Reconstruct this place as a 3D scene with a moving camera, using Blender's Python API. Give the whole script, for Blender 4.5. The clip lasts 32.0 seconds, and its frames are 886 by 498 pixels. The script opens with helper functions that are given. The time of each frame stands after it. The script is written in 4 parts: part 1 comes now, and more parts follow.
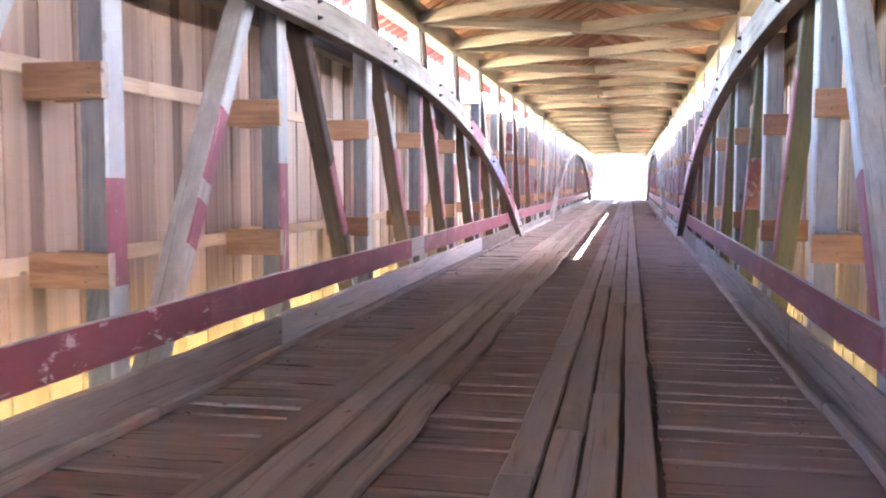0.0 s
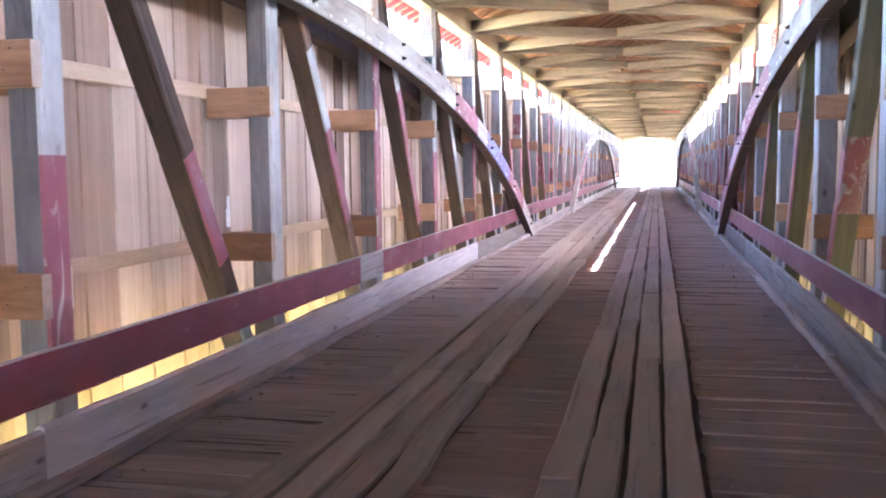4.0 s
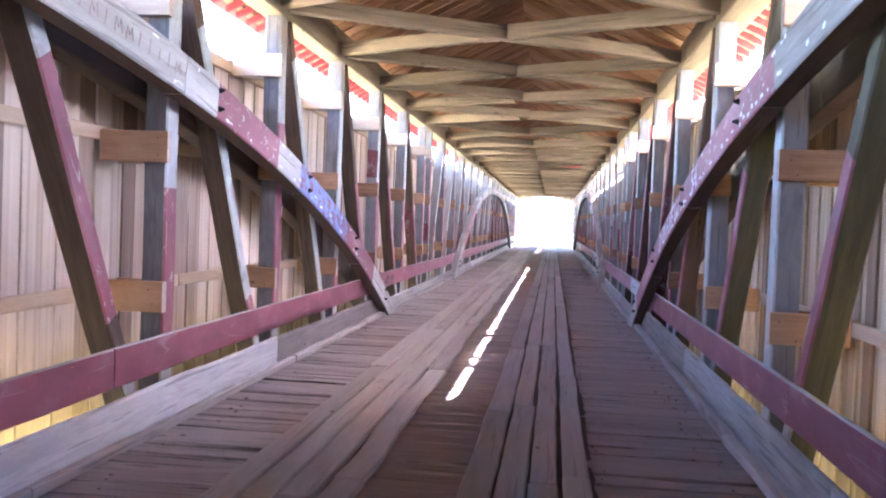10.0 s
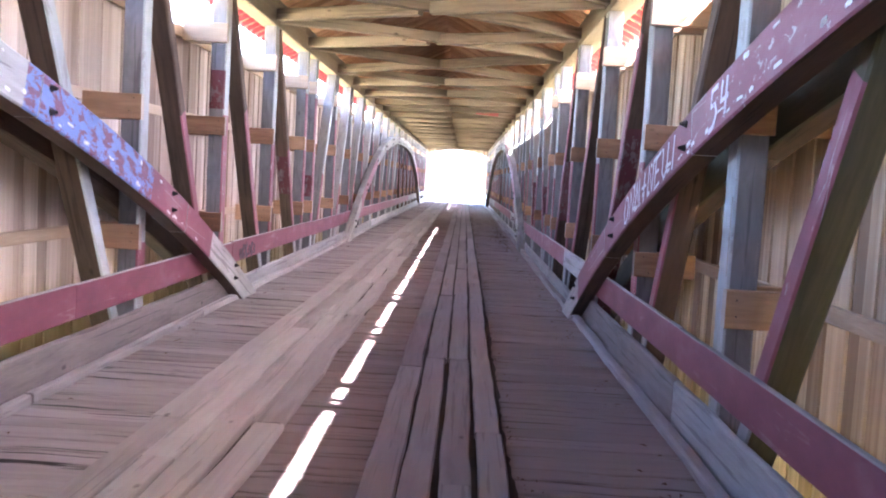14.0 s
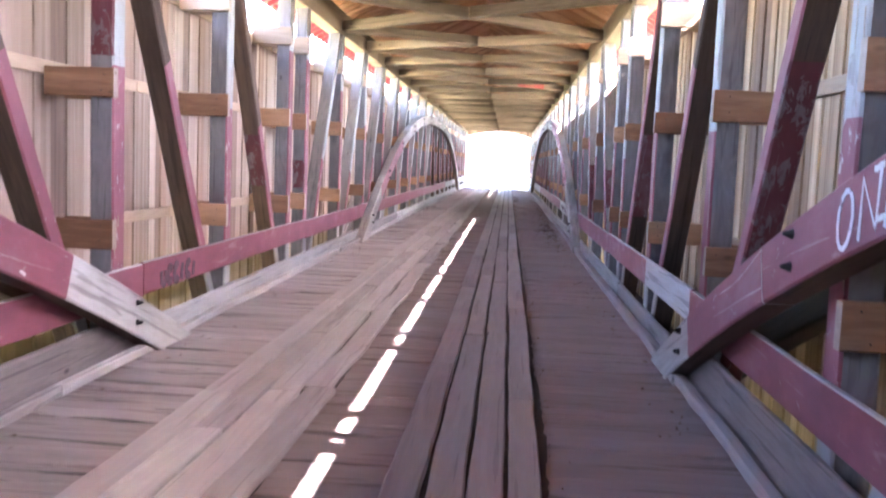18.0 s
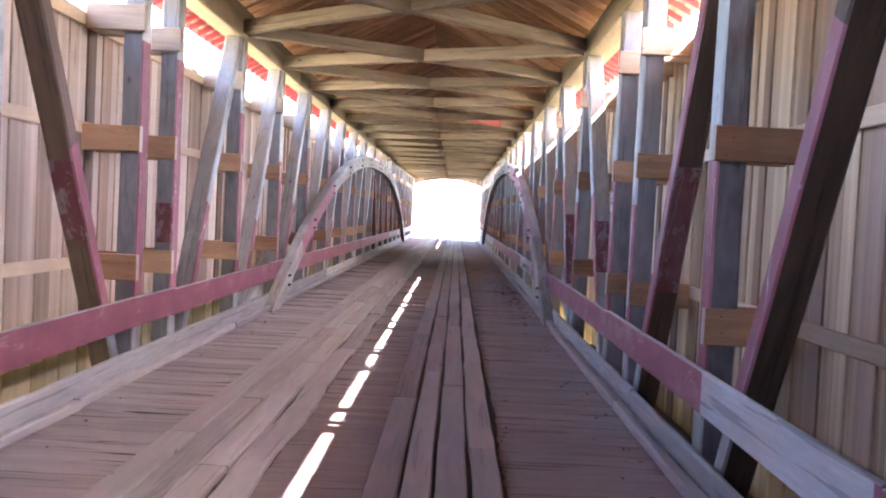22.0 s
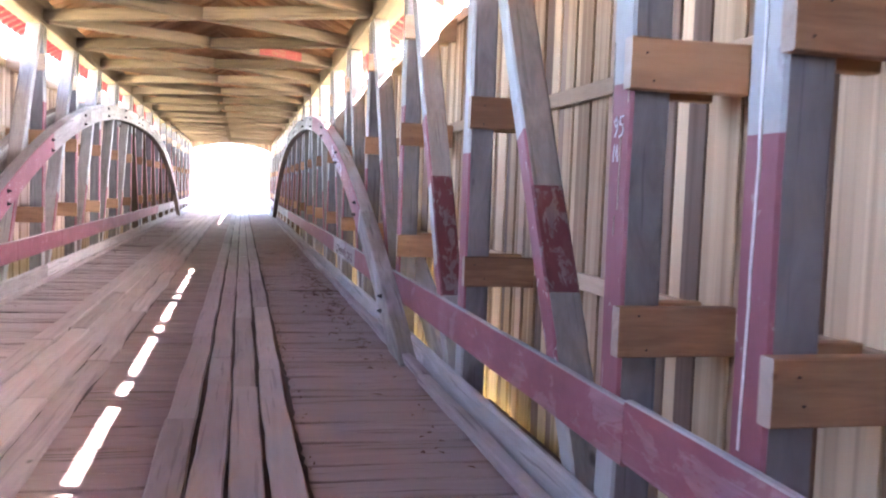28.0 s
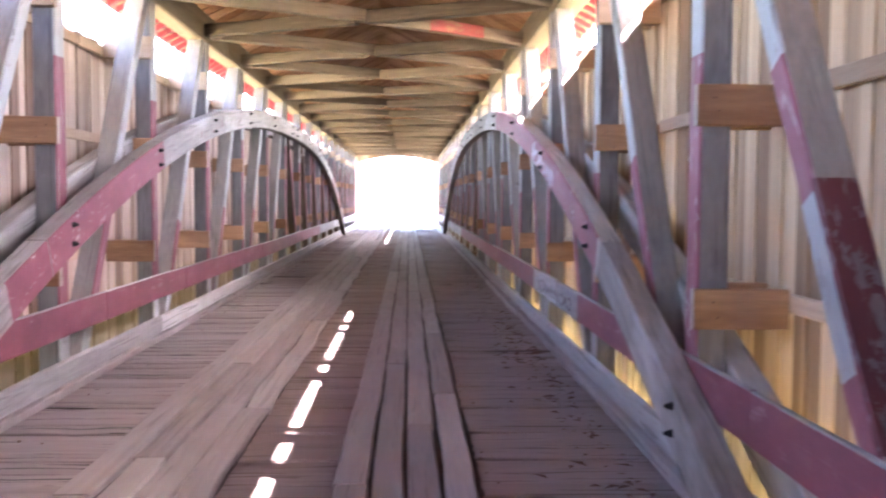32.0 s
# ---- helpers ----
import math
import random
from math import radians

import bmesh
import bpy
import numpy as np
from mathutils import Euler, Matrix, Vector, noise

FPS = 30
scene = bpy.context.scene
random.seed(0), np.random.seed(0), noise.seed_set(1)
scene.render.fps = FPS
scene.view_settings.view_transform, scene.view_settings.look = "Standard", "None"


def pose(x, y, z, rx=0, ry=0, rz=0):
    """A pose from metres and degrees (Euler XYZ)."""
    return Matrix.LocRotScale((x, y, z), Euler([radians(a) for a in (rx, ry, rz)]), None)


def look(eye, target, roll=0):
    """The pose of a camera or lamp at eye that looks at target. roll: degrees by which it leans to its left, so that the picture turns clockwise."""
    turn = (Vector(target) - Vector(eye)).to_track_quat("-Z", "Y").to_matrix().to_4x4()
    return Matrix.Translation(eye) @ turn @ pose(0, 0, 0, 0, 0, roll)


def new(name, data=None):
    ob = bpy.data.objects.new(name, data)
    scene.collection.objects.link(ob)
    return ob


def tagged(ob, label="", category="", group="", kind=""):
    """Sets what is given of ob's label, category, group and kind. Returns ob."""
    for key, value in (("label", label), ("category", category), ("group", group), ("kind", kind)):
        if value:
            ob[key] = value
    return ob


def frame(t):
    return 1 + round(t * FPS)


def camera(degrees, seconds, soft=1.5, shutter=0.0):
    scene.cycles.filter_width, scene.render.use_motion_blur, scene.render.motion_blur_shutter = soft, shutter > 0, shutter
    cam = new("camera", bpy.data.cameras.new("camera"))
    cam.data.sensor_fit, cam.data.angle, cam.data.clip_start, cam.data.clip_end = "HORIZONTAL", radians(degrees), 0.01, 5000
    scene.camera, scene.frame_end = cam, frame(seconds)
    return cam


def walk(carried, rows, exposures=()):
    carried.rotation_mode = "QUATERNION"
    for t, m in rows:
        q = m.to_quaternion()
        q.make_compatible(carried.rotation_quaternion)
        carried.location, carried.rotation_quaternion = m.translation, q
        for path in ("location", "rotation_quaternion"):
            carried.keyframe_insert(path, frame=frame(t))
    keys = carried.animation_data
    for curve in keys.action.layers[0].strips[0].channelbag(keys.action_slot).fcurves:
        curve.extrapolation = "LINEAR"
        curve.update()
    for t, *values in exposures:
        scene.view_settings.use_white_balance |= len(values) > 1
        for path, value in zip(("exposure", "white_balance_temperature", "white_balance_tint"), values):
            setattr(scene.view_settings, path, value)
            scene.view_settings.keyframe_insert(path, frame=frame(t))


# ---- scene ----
cam = camera(52.0, 32.0, 2.0, 0.4)
METRES, EYE, TILT, LEAN, TURN = 31.2, 1.5, 0.0, 0.0, 11.6
ROWS = [
    (0.0, 0.0, 0.0, 0.0, -0.0, -4.28, 0.02),
    (0.5, 0.0032, 0.015, 0.0001, -1.11, -4.94, -0.65),
    (1.0, 0.0058, 0.0295, 0.0007, 0.88, -4.39, -0.08),
    (1.5, 0.0078, 0.0438, 0.0009, 1.16, -1.96, 0.44),
    (2.0, 0.0116, 0.0594, 0.001, 3.04, -0.78, 0.96),
    (2.5, 0.0139, 0.0737, 0.0013, 1.5, -3.14, 1.64),
    (4.5, 0.0243, 0.1311, 0.0023, 1.31, -5.16, 0.13),
    (5.0, 0.028, 0.145, 0.0018, -0.1, -4.84, -0.97),
    (5.5, 0.0301, 0.1591, 0.0022, 0.93, -3.58, -0.89),
    (6.0, 0.0321, 0.1733, 0.0019, -0.97, -1.05, -0.59),
    (6.5, 0.0348, 0.1878, 0.0027, -1.21, -4.47, 0.05),
    (7.0, 0.0359, 0.2019, 0.0028, -3.32, -5.63, 0.6),
    (7.5, 0.0394, 0.2169, 0.0031, -2.61, -7.6, 0.94),
    (8.0, 0.0421, 0.2316, 0.0033, -2.58, -6.05, 0.85),
    (8.5, 0.0474, 0.2471, 0.0033, -2.8, -5.98, 0.81),
    (9.0, 0.0492, 0.2611, 0.0036, -2.65, -5.7, 0.87),
    (9.5, 0.0527, 0.276, 0.0037, -5.85, -4.11, -1.43),
    (10.0, 0.0553, 0.2915, 0.0041, -4.68, -1.76, -2.21),
    (10.5, 0.0582, 0.3067, 0.0043, -5.04, -0.74, -2.97),
    (11.0, 0.0617, 0.3228, 0.0047, -3.13, -0.6, -2.4),
    (11.5, 0.0643, 0.3386, 0.0046, -3.84, -2.89, -3.12),
    (12.0, 0.0683, 0.3549, 0.0047, -4.06, -4.46, -3.35),
    (12.5, 0.0706, 0.3703, 0.0046, -5.91, -3.49, -4.27),
    (13.0, 0.0753, 0.3867, 0.0048, -7.88, -4.17, -4.68),
    (13.5, 0.0768, 0.4022, 0.0046, -9.52, -4.43, -4.0),
    (15.5, 0.0921, 0.4644, 0.0024, -10.67, -4.4, -2.57),
    (16.0, 0.0962, 0.4798, 0.0022, -11.09, -4.65, -2.75),
    (16.5, 0.1004, 0.4961, 0.002, -8.81, -6.29, -3.83),
    (17.0, 0.1027, 0.5125, 0.002, -9.56, -9.07, -3.69),
    (17.5, 0.1068, 0.5296, 0.0028, -8.18, -9.75, -3.35),
    (18.0, 0.1089, 0.5453, 0.0036, -7.49, -5.48, -2.32),
    (18.5, 0.1138, 0.5614, 0.0034, -7.97, -3.63, -1.92),
    (19.0, 0.1159, 0.5776, 0.0024, -8.02, -4.48, -1.37),
    (19.5, 0.1194, 0.5936, 0.0027, -8.04, -8.67, -1.38),
    (20.0, 0.1199, 0.6096, 0.0029, -4.21, -5.36, 0.06),
    (20.5, 0.1229, 0.6239, 0.0028, -8.83, -5.15, -1.49),
    (21.0, 0.1257, 0.6384, 0.0027, -8.66, -2.11, -1.19),
    (21.5, 0.1282, 0.6532, 0.0027, -14.34, -0.25, -3.32),
    (22.0, 0.1315, 0.6693, 0.0027, -10.76, -2.23, -2.86),
    (22.5, 0.1327, 0.6846, 0.0027, -12.4, -1.51, -3.78),
    (23.0, 0.1359, 0.701, 0.0031, -12.0, -0.99, -3.41),
    (23.5, 0.1373, 0.7159, 0.0031, -12.53, -1.01, -4.31),
    (24.0, 0.1413, 0.7306, 0.0031, -15.62, -1.05, -4.77),
    (24.5, 0.1432, 0.7448, 0.0031, -15.52, -0.52, -4.48),
    (25.0, 0.1473, 0.7588, 0.0027, -17.73, 0.51, -4.6),
    (25.5, 0.1499, 0.7734, 0.0026, -18.05, 0.68, -3.89),
    (27.5, 0.1647, 0.8319, 0.0018, -22.89, -1.63, -0.8),
    (28.0, 0.1676, 0.8468, 0.001, -24.07, -3.62, -2.12),
    (28.5, 0.1725, 0.8639, 0.0003, -21.69, -7.33, -1.46),
    (29.0, 0.1745, 0.8802, 0.0003, -20.84, -9.41, -2.63),
    (29.5, 0.1795, 0.8961, 0.0004, -22.28, -8.57, -4.34),
    (30.0, 0.1827, 0.9129, 0.0007, -18.64, -4.03, -2.44),
    (30.5, 0.1864, 0.9297, 0.0007, -19.6, -5.14, -1.65),
    (31.0, 0.1885, 0.9466, 0.0017, -17.41, -3.0, -0.58),
    (31.5, 0.1905, 0.9625, 0.0019, -18.43, -1.91, -0.92),
    (32.0, 0.1936, 0.9782, 0.0025, -13.77, -3.23, -0.32),
]
walk(cam, [(t, pose(0, 0, EYE, TILT, LEAN, TURN) @ pose(METRES * x, METRES * y, METRES * z, 90 + pitch, roll, yaw)) for t, x, y, z, yaw, pitch, roll in ROWS], exposures=[(0.0, 7.22, 5880, 26), (1.0, 7.26, 5890, 26), (2.0, 7.0, 5840, 25), (5.0, 6.97, 5640, 26), (6.0, 6.76, 5630, 26), (7.0, 6.93, 5620, 26), (8.0, 7.13, 5650, 26), (9.0, 6.92, 5620, 26), (11.0, 6.2, 5660, 26), (12.0, 6.22, 5760, 25), (13.0, 6.3, 5830, 25), (16.0, 6.42, 5850, 24), (17.0, 6.5, 5900, 24), (18.0, 6.5, 5930, 24), (19.0, 6.3, 5950, 24), (20.0, 6.43, 6000, 27), (22.0, 6.05, 6030, 26), (25.0, 5.87, 6170, 28), (28.0, 6.62, 6330, 27), (29.5, 6.95, 6250, 26), (31.0, 6.5, 6250, 28), (32.0, 6.3, 6250, 28)])

# ---- world, sun, exposure ----
SUN = Vector((1.0, -0.285, 1.16)).normalized()
world = bpy.data.worlds.new("world")
scene.world = world
world.use_nodes = True
wn = world.node_tree.nodes
sky = wn.new("ShaderNodeTexSky")
sky.sky_type = "NISHITA"
sky.sun_disc = False
sky.sun_elevation = math.asin(SUN.z)
sky.sun_rotation = math.atan2(SUN.x, SUN.y)
sky.air_density, sky.dust_density, sky.ozone_density = 1.0, 3.0, 1.0
wn["Background"].inputs["Strength"].default_value = 0.15
world.node_tree.links.new(sky.outputs[0], wn["Background"].inputs[0])
sun = new("sun", bpy.data.lights.new("sun", "SUN"))
sun.data.energy, sun.data.angle, sun.data.color = 2.6, radians(0.5), (1.0, 0.94, 0.86)
sun.matrix_world = look(SUN * 60, (0, 0, 0))

# ---- materials ----


def nodes_of(name):
    m = bpy.data.materials.new(name)
    m.use_nodes = True
    t = m.node_tree
    b = t.nodes["Principled BSDF"]
    return m, t, b


def lin(r, g, b):
    """Linear colour from 0-255 display values."""
    return tuple((c / 255 / 12.92 if c / 255 <= 0.04045 else ((c / 255 + 0.055) / 1.055) ** 2.4) for c in (r, g, b)) + (1,)


def ramp(t, src, stops):
    n = t.nodes.new("ShaderNodeValToRGB")
    e = n.color_ramp.elements
    while len(e) < len(stops):
        e.new(0.5)
    for el, (p, c) in zip(e, stops):
        el.position, el.color = p, c
    t.links.new(src, n.inputs[0])
    return n.outputs[0]


def math_node(t, op, a, b=None, clamp=False):
    n = t.nodes.new("ShaderNodeMath")
    n.operation, n.use_clamp = op, clamp
    for i, v in enumerate((a, b)):
        if v is None:
            continue
        if isinstance(v, (int, float)):
            n.inputs[i].default_value = v
        else:
            t.links.new(v, n.inputs[i])
    return n.outputs[0]


def mix(t, fac, a, b, blend="MIX"):
    n = t.nodes.new("ShaderNodeMix")
    n.data_type, n.blend_type = "RGBA", blend
    for i, v in ((0, fac), (6, a), (7, b)):
        if isinstance(v, (int, float)):
            n.inputs[i].default_value = v
        elif isinstance(v, tuple):
            n.inputs[i].default_value = v
        else:
            t.links.new(v, n.inputs[i])
    return n.outputs[2]


def noise_tex(t, vec, scale, detail=4, rough=0.6, stretch=(1, 1, 1), dist=0.0):
    m = t.nodes.new("ShaderNodeMapping")
    m.inputs["Scale"].default_value = stretch
    t.links.new(vec, m.inputs[0])
    n = t.nodes.new("ShaderNodeTexNoise")
    n.inputs["Scale"].default_value = scale
    n.inputs["Detail"].default_value = detail
    n.inputs["Roughness"].default_value = rough
    n.inputs["Distortion"].default_value = dist
    t.links.new(m.outputs[0], n.inputs["Vector"])
    return n.outputs[0]


def piece_coords(t, island=False):
    """Coordinates of the piece itself, shifted by a random amount of its own, and that random value."""
    tc = t.nodes.new("ShaderNodeTexCoord")
    if island:
        g = t.nodes.new("ShaderNodeNewGeometry")
        rnd = g.outputs["Random Per Island"]
    else:
        oi = t.nodes.new("ShaderNodeObjectInfo")
        rnd = oi.outputs["Random"]
    sc = t.nodes.new("ShaderNodeVectorMath")
    sc.operation = "SCALE"
    sc.inputs[0].default_value = (37.0, 23.0, 51.0)
    t.links.new(rnd, sc.inputs["Scale"])
    ad = t.nodes.new("ShaderNodeVectorMath")
    ad.operation = "ADD"
    t.links.new(tc.outputs["Object"], ad.inputs[0])
    t.links.new(sc.outputs[0], ad.inputs[1])
    return ad.outputs[0], rnd


AXES = {"P": (0.28, 1, 1), "X": (0.085, 1, 1), "Y": (1, 0.085, 1), "Z": (1, 1, 0.085)}


def wood(name, dark, light, stain, spread=0.5, rough=0.8, axis="X", island=False, stain_amount=0.5, bump=0.35, knots=True, soft=0.0, cracks=0.0, fine_amount=0.3, dust=None, grass_bounce=None):
    """Sawn timber: streaky grain along the piece, broad stains, a tone of its own for each piece, small knots."""
    m, t, b = nodes_of(name)
    vec, rnd = piece_coords(t, island)
    st = AXES[axis]
    grain = noise_tex(t, vec, 42, 5, 0.65, st, 0.9)
    streak = noise_tex(t, vec, 8, 4, 0.6, st, 1.4)
    blot = noise_tex(t, vec, 1.6, 4, 0.6, tuple(0.4 if s < 1 else 1 for s in st))
    fine = math_node(t, "MULTIPLY", grain, fine_amount)
    broad = math_node(t, "ADD", math_node(t, "MULTIPLY", streak, 0.45), math_node(t, "MULTIPLY", blot, 0.55 - fine_amount))
    tone = math_node(t, "ADD", fine, broad)
    tone = math_node(t, "ADD", tone, math_node(t, "MULTIPLY", math_node(t, "SUBTRACT", rnd, 0.5), spread))
    col = ramp(t, tone, [(0.25 - soft, dark), (0.75 + soft, light)])
    mask = ramp(t, blot, [(0.48, (0, 0, 0, 1)), (0.68, (1, 1, 1, 1))])
    col = mix(t, math_node(t, "MULTIPLY", mask, stain_amount), col, stain)
    if cracks:
        cr = noise_tex(t, vec, 26, 3, 0.5, tuple(0.03 if q < 1 else 1 for q in st), 0.3)
        crm = ramp(t, cr, [(0.615, (0, 0, 0, 1)), (0.64, (1, 1, 1, 1))])
        col = mix(t, math_node(t, "MULTIPLY", crm, cracks), col, tuple(c * 0.3 for c in dark[:3]) + (1,))
    if knots:
        v = t.nodes.new("ShaderNodeTexVoronoi")
        mp = t.nodes.new("ShaderNodeMapping")
        mp.inputs["Scale"].default_value = tuple(0.45 if s < 1 else 1.0 for s in st)
        t.links.new(vec, mp.inputs[0])
        t.links.new(mp.outputs[0], v.inputs["Vector"])
        v.inputs["Scale"].default_value = 3.2
        kn = ramp(t, v.outputs["Distance"], [(0.03, (1, 1, 1, 1)), (0.075, (0, 0, 0, 1))])
        col = mix(t, math_node(t, "MULTIPLY", kn, 0.75), col, tuple(c * 0.35 for c in dark[:3]) + (1,))
    if dust:
        # trodden brown dirt lying past a point along the piece, ragged at its edges
        sep = t.nodes.new("ShaderNodeSeparateXYZ")
        tc = t.nodes.new("ShaderNodeTexCoord")
        t.links.new(tc.outputs["Object"], sep.inputs[0])
        wob = math_node(t, "MULTIPLY", math_node(t, "SUBTRACT", blot, 0.5), 1.1)
        pos = math_node(t, "DIVIDE", math_node(t, "ADD", sep.outputs[0], wob), dust)
        lie = ramp(t, pos, [(0.75, (0, 0, 0, 1)), (1.0, (1, 1, 1, 1))])
        col = mix(t, math_node(t, "MULTIPLY", lie, 0.5), col, (0.185, 0.128, 0.107, 1))
    if grass_bounce:
        # grass bounce coloured into the foot, yellow-green, ragged and streaked at its upper edge
        foot = t.nodes.new("ShaderNodeSeparateXYZ")
        tc = t.nodes.new("ShaderNodeTexCoord")
        t.links.new(tc.outputs["Object"], foot.inputs[0])
        wob = math_node(t, "MULTIPLY", math_node(t, "SUBTRACT", streak, 0.5), 0.22)
        pos = math_node(t, "DIVIDE", math_node(t, "ADD", foot.outputs[0], wob), grass_bounce)
        bounced = ramp(t, pos, [(0.72, (1, 1, 1, 1)), (1.0, (0, 0, 0, 1))])
        col = mix(t, math_node(t, "MULTIPLY", bounced, 0.6), col, (0.205, 0.172, 0.078, 1))
    t.links.new(col, b.inputs["Base Color"])
    b.inputs["Roughness"].default_value = rough
    b.inputs["Specular IOR Level"].default_value = 0.25
    bp = t.nodes.new("ShaderNodeBump")
    bp.inputs["Strength"].default_value, bp.inputs["Distance"].default_value = bump, 0.01
    height = math_node(t, "SUBTRACT", tone, math_node(t, "MULTIPLY", crm, 0.6)) if cracks else tone
    t.links.new(height, bp.inputs["Height"])
    t.links.new(bp.outputs[0], b.inputs["Normal"])
    return m


def paint(name, colour, under, chip=0.58, wear=0.35, size=7.0, splits=0.0):
    """Old paint on timber: faded in blotches, flaked to the wood in places, brush grain showing."""
    m, t, b = nodes_of(name)
    vec, rnd = piece_coords(t)
    grain = noise_tex(t, vec, 40, 4, 0.6, AXES["X"], 0.3)
    fade = noise_tex(t, vec, 3.0, 5, 0.65, (0.5, 1, 1))
    dark = tuple(c * 0.72 for c in colour[:3]) + (1,)
    pale = tuple(c * 0.8 + 0.07 for c in colour[:3]) + (1,)
    col = ramp(t, fade, [(0.3, dark), (0.55, colour), (0.8, pale)])
    flake = noise_tex(t, vec, size, 6, 0.7, (0.5, 1, 1), 0.5)
    mask = ramp(t, flake, [(chip, (0, 0, 0, 1)), (chip + 0.035, (1, 1, 1, 1))])
    wcol = ramp(t, grain, [(0.3, tuple(c * 0.6 for c in under[:3]) + (1,)), (0.7, under)])
    col = mix(t, math_node(t, "MULTIPLY", mask, wear), col, wcol)
    # thin pale splits along the grain
    run = math_node(t, "ABSOLUTE", math_node(t, "SUBTRACT", noise_tex(t, vec, 5.5, 1, 0.4, (0.07, 1, 1), 0.2), 0.5))
    split = math_node(t, "MULTIPLY", ramp(t, run, [(0.003, (1, 1, 1, 1)), (0.008, (0, 0, 0, 1))]), ramp(t, fade, [(0.5, (0, 0, 0, 1)), (0.58, (1, 1, 1, 1))]))
    col = mix(t, math_node(t, "MULTIPLY", split, splits), col, under)
    t.links.new(col, b.inputs["Base Color"])
    b.inputs["Roughness"].default_value = 0.62
    b.inputs["Specular IOR Level"].default_value = 0.35
    bp = t.nodes.new("ShaderNodeBump")
    bp.inputs["Strength"].default_value, bp.inputs["Distance"].default_value = 0.3, 0.008
    h = math_node(t, "SUBTRACT", math_node(t, "MULTIPLY", grain, 0.5), math_node(t, "MULTIPLY", mask, 0.6))
    t.links.new(h, bp.inputs["Height"])
    t.links.new(bp.outputs[0], b.inputs["Normal"])
    return m


def ground_mat(name, a, b_, c, scale):
    m, t, b = nodes_of(name)
    tc = t.nodes.new("ShaderNodeTexCoord")
    n1 = noise_tex(t, tc.outputs["Object"], scale, 6, 0.7)
    n2 = noise_tex(t, tc.outputs["Object"], scale * 0.07, 4, 0.6)
    col = mix(t, n2, ramp(t, n1, [(0.3, a), (0.7, b_)]), c)
    t.links.new(col, b.inputs["Base Color"])
    b.inputs["Roughness"].default_value = 0.95
    bp = t.nodes.new("ShaderNodeBump")
    bp.inputs["Strength"].default_value = 0.5
    t.links.new(n1, bp.inputs["Height"])
    t.links.new(bp.outputs[0], b.inputs["Normal"])
    return m


def plain(name, col, rough, metal=0.0):
    m, t, b = nodes_of(name)
    tc = t.nodes.new("ShaderNodeTexCoord")
    n = noise_tex(t, tc.outputs["Object"], 22, 5, 0.6)
    c = ramp(t, n, [(0.3, tuple(v * 0.7 for v in col[:3]) + (1,)), (0.7, col)])
    t.links.new(c, b.inputs["Base Color"])
    b.inputs["Roughness"].default_value, b.inputs["Metallic"].default_value = rough, metal
    return m


GREY_D, GREY_L = (0.10, 0.095, 0.09, 1), (0.30, 0.285, 0.265, 1)
M_POST = wood("grey_post_wood", (0.05, 0.047, 0.05, 1), (0.25, 0.24, 0.245, 1), (0.085, 0.081, 0.088, 1), 0.22, axis="P", soft=0.05, bump=0.12, cracks=0.3, fine_amount=0.06)
M_ARCH = wood("weathered_arch_wood", (0.14, 0.128, 0.115, 1), (0.38, 0.36, 0.335, 1), (0.46, 0.45, 0.44, 1), 0.25, stain_amount=0.6, cracks=0.4)
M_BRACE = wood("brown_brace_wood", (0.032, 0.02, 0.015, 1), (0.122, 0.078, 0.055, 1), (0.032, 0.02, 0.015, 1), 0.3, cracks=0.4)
M_BRACE_MOSS = wood("mossy_brace_wood", (0.03, 0.027, 0.017, 1), (0.11, 0.098, 0.06, 1), (0.06, 0.064, 0.028, 1), 0.3, stain_amount=0.6)
M_BRACE_PALE = wood("pale_brace_wood", (0.12, 0.112, 0.103, 1), (0.32, 0.298, 0.272, 1), (0.16, 0.148, 0.135, 1), 0.25, axis="P", cracks=0.3)
M_BLOCK = wood("new_block_wood", (0.15, 0.079, 0.045, 1), (0.42, 0.248, 0.146, 1), (0.115, 0.058, 0.034, 1), 0.5, stain_amount=0.75)
M_GIRT = wood("girt_wood", (0.23, 0.16, 0.105, 1), (0.46, 0.345, 0.24, 1), (0.28, 0.185, 0.115, 1), 0.5)
M_SIDING = wood("siding_wood", (0.195, 0.137, 0.101, 1), (0.535, 0.43, 0.343, 1), (0.25, 0.172, 0.125, 1), 0.36, stain_amount=0.7, soft=-0.03, cracks=0.17, fine_amount=0.12, grass_bounce=0.275)
M_SIDING_BROWN = wood("brown_siding_wood", (0.10, 0.062, 0.043, 1), (0.34, 0.235, 0.17, 1), (0.12, 0.075, 0.052, 1), 0.5, stain_amount=0.7, cracks=0.17, fine_amount=0.12, grass_bounce=0.275)
M_SIDING_REST = wood("siding_wood_far", (0.195, 0.137, 0.101, 1), (0.535, 0.43, 0.343, 1), (0.25, 0.172, 0.125, 1), 0.36, axis="Z", island=True, stain_amount=0.7, soft=-0.03, cracks=0.17, fine_amount=0.12)
M_SIDING_EAST = wood("golden_siding_wood", (0.2, 0.127, 0.076, 1), (0.56, 0.413, 0.262, 1), (0.235, 0.149, 0.088, 1), 0.4, stain_amount=0.7, soft=-0.1, cracks=0.17, fine_amount=0.12, grass_bounce=0.37)
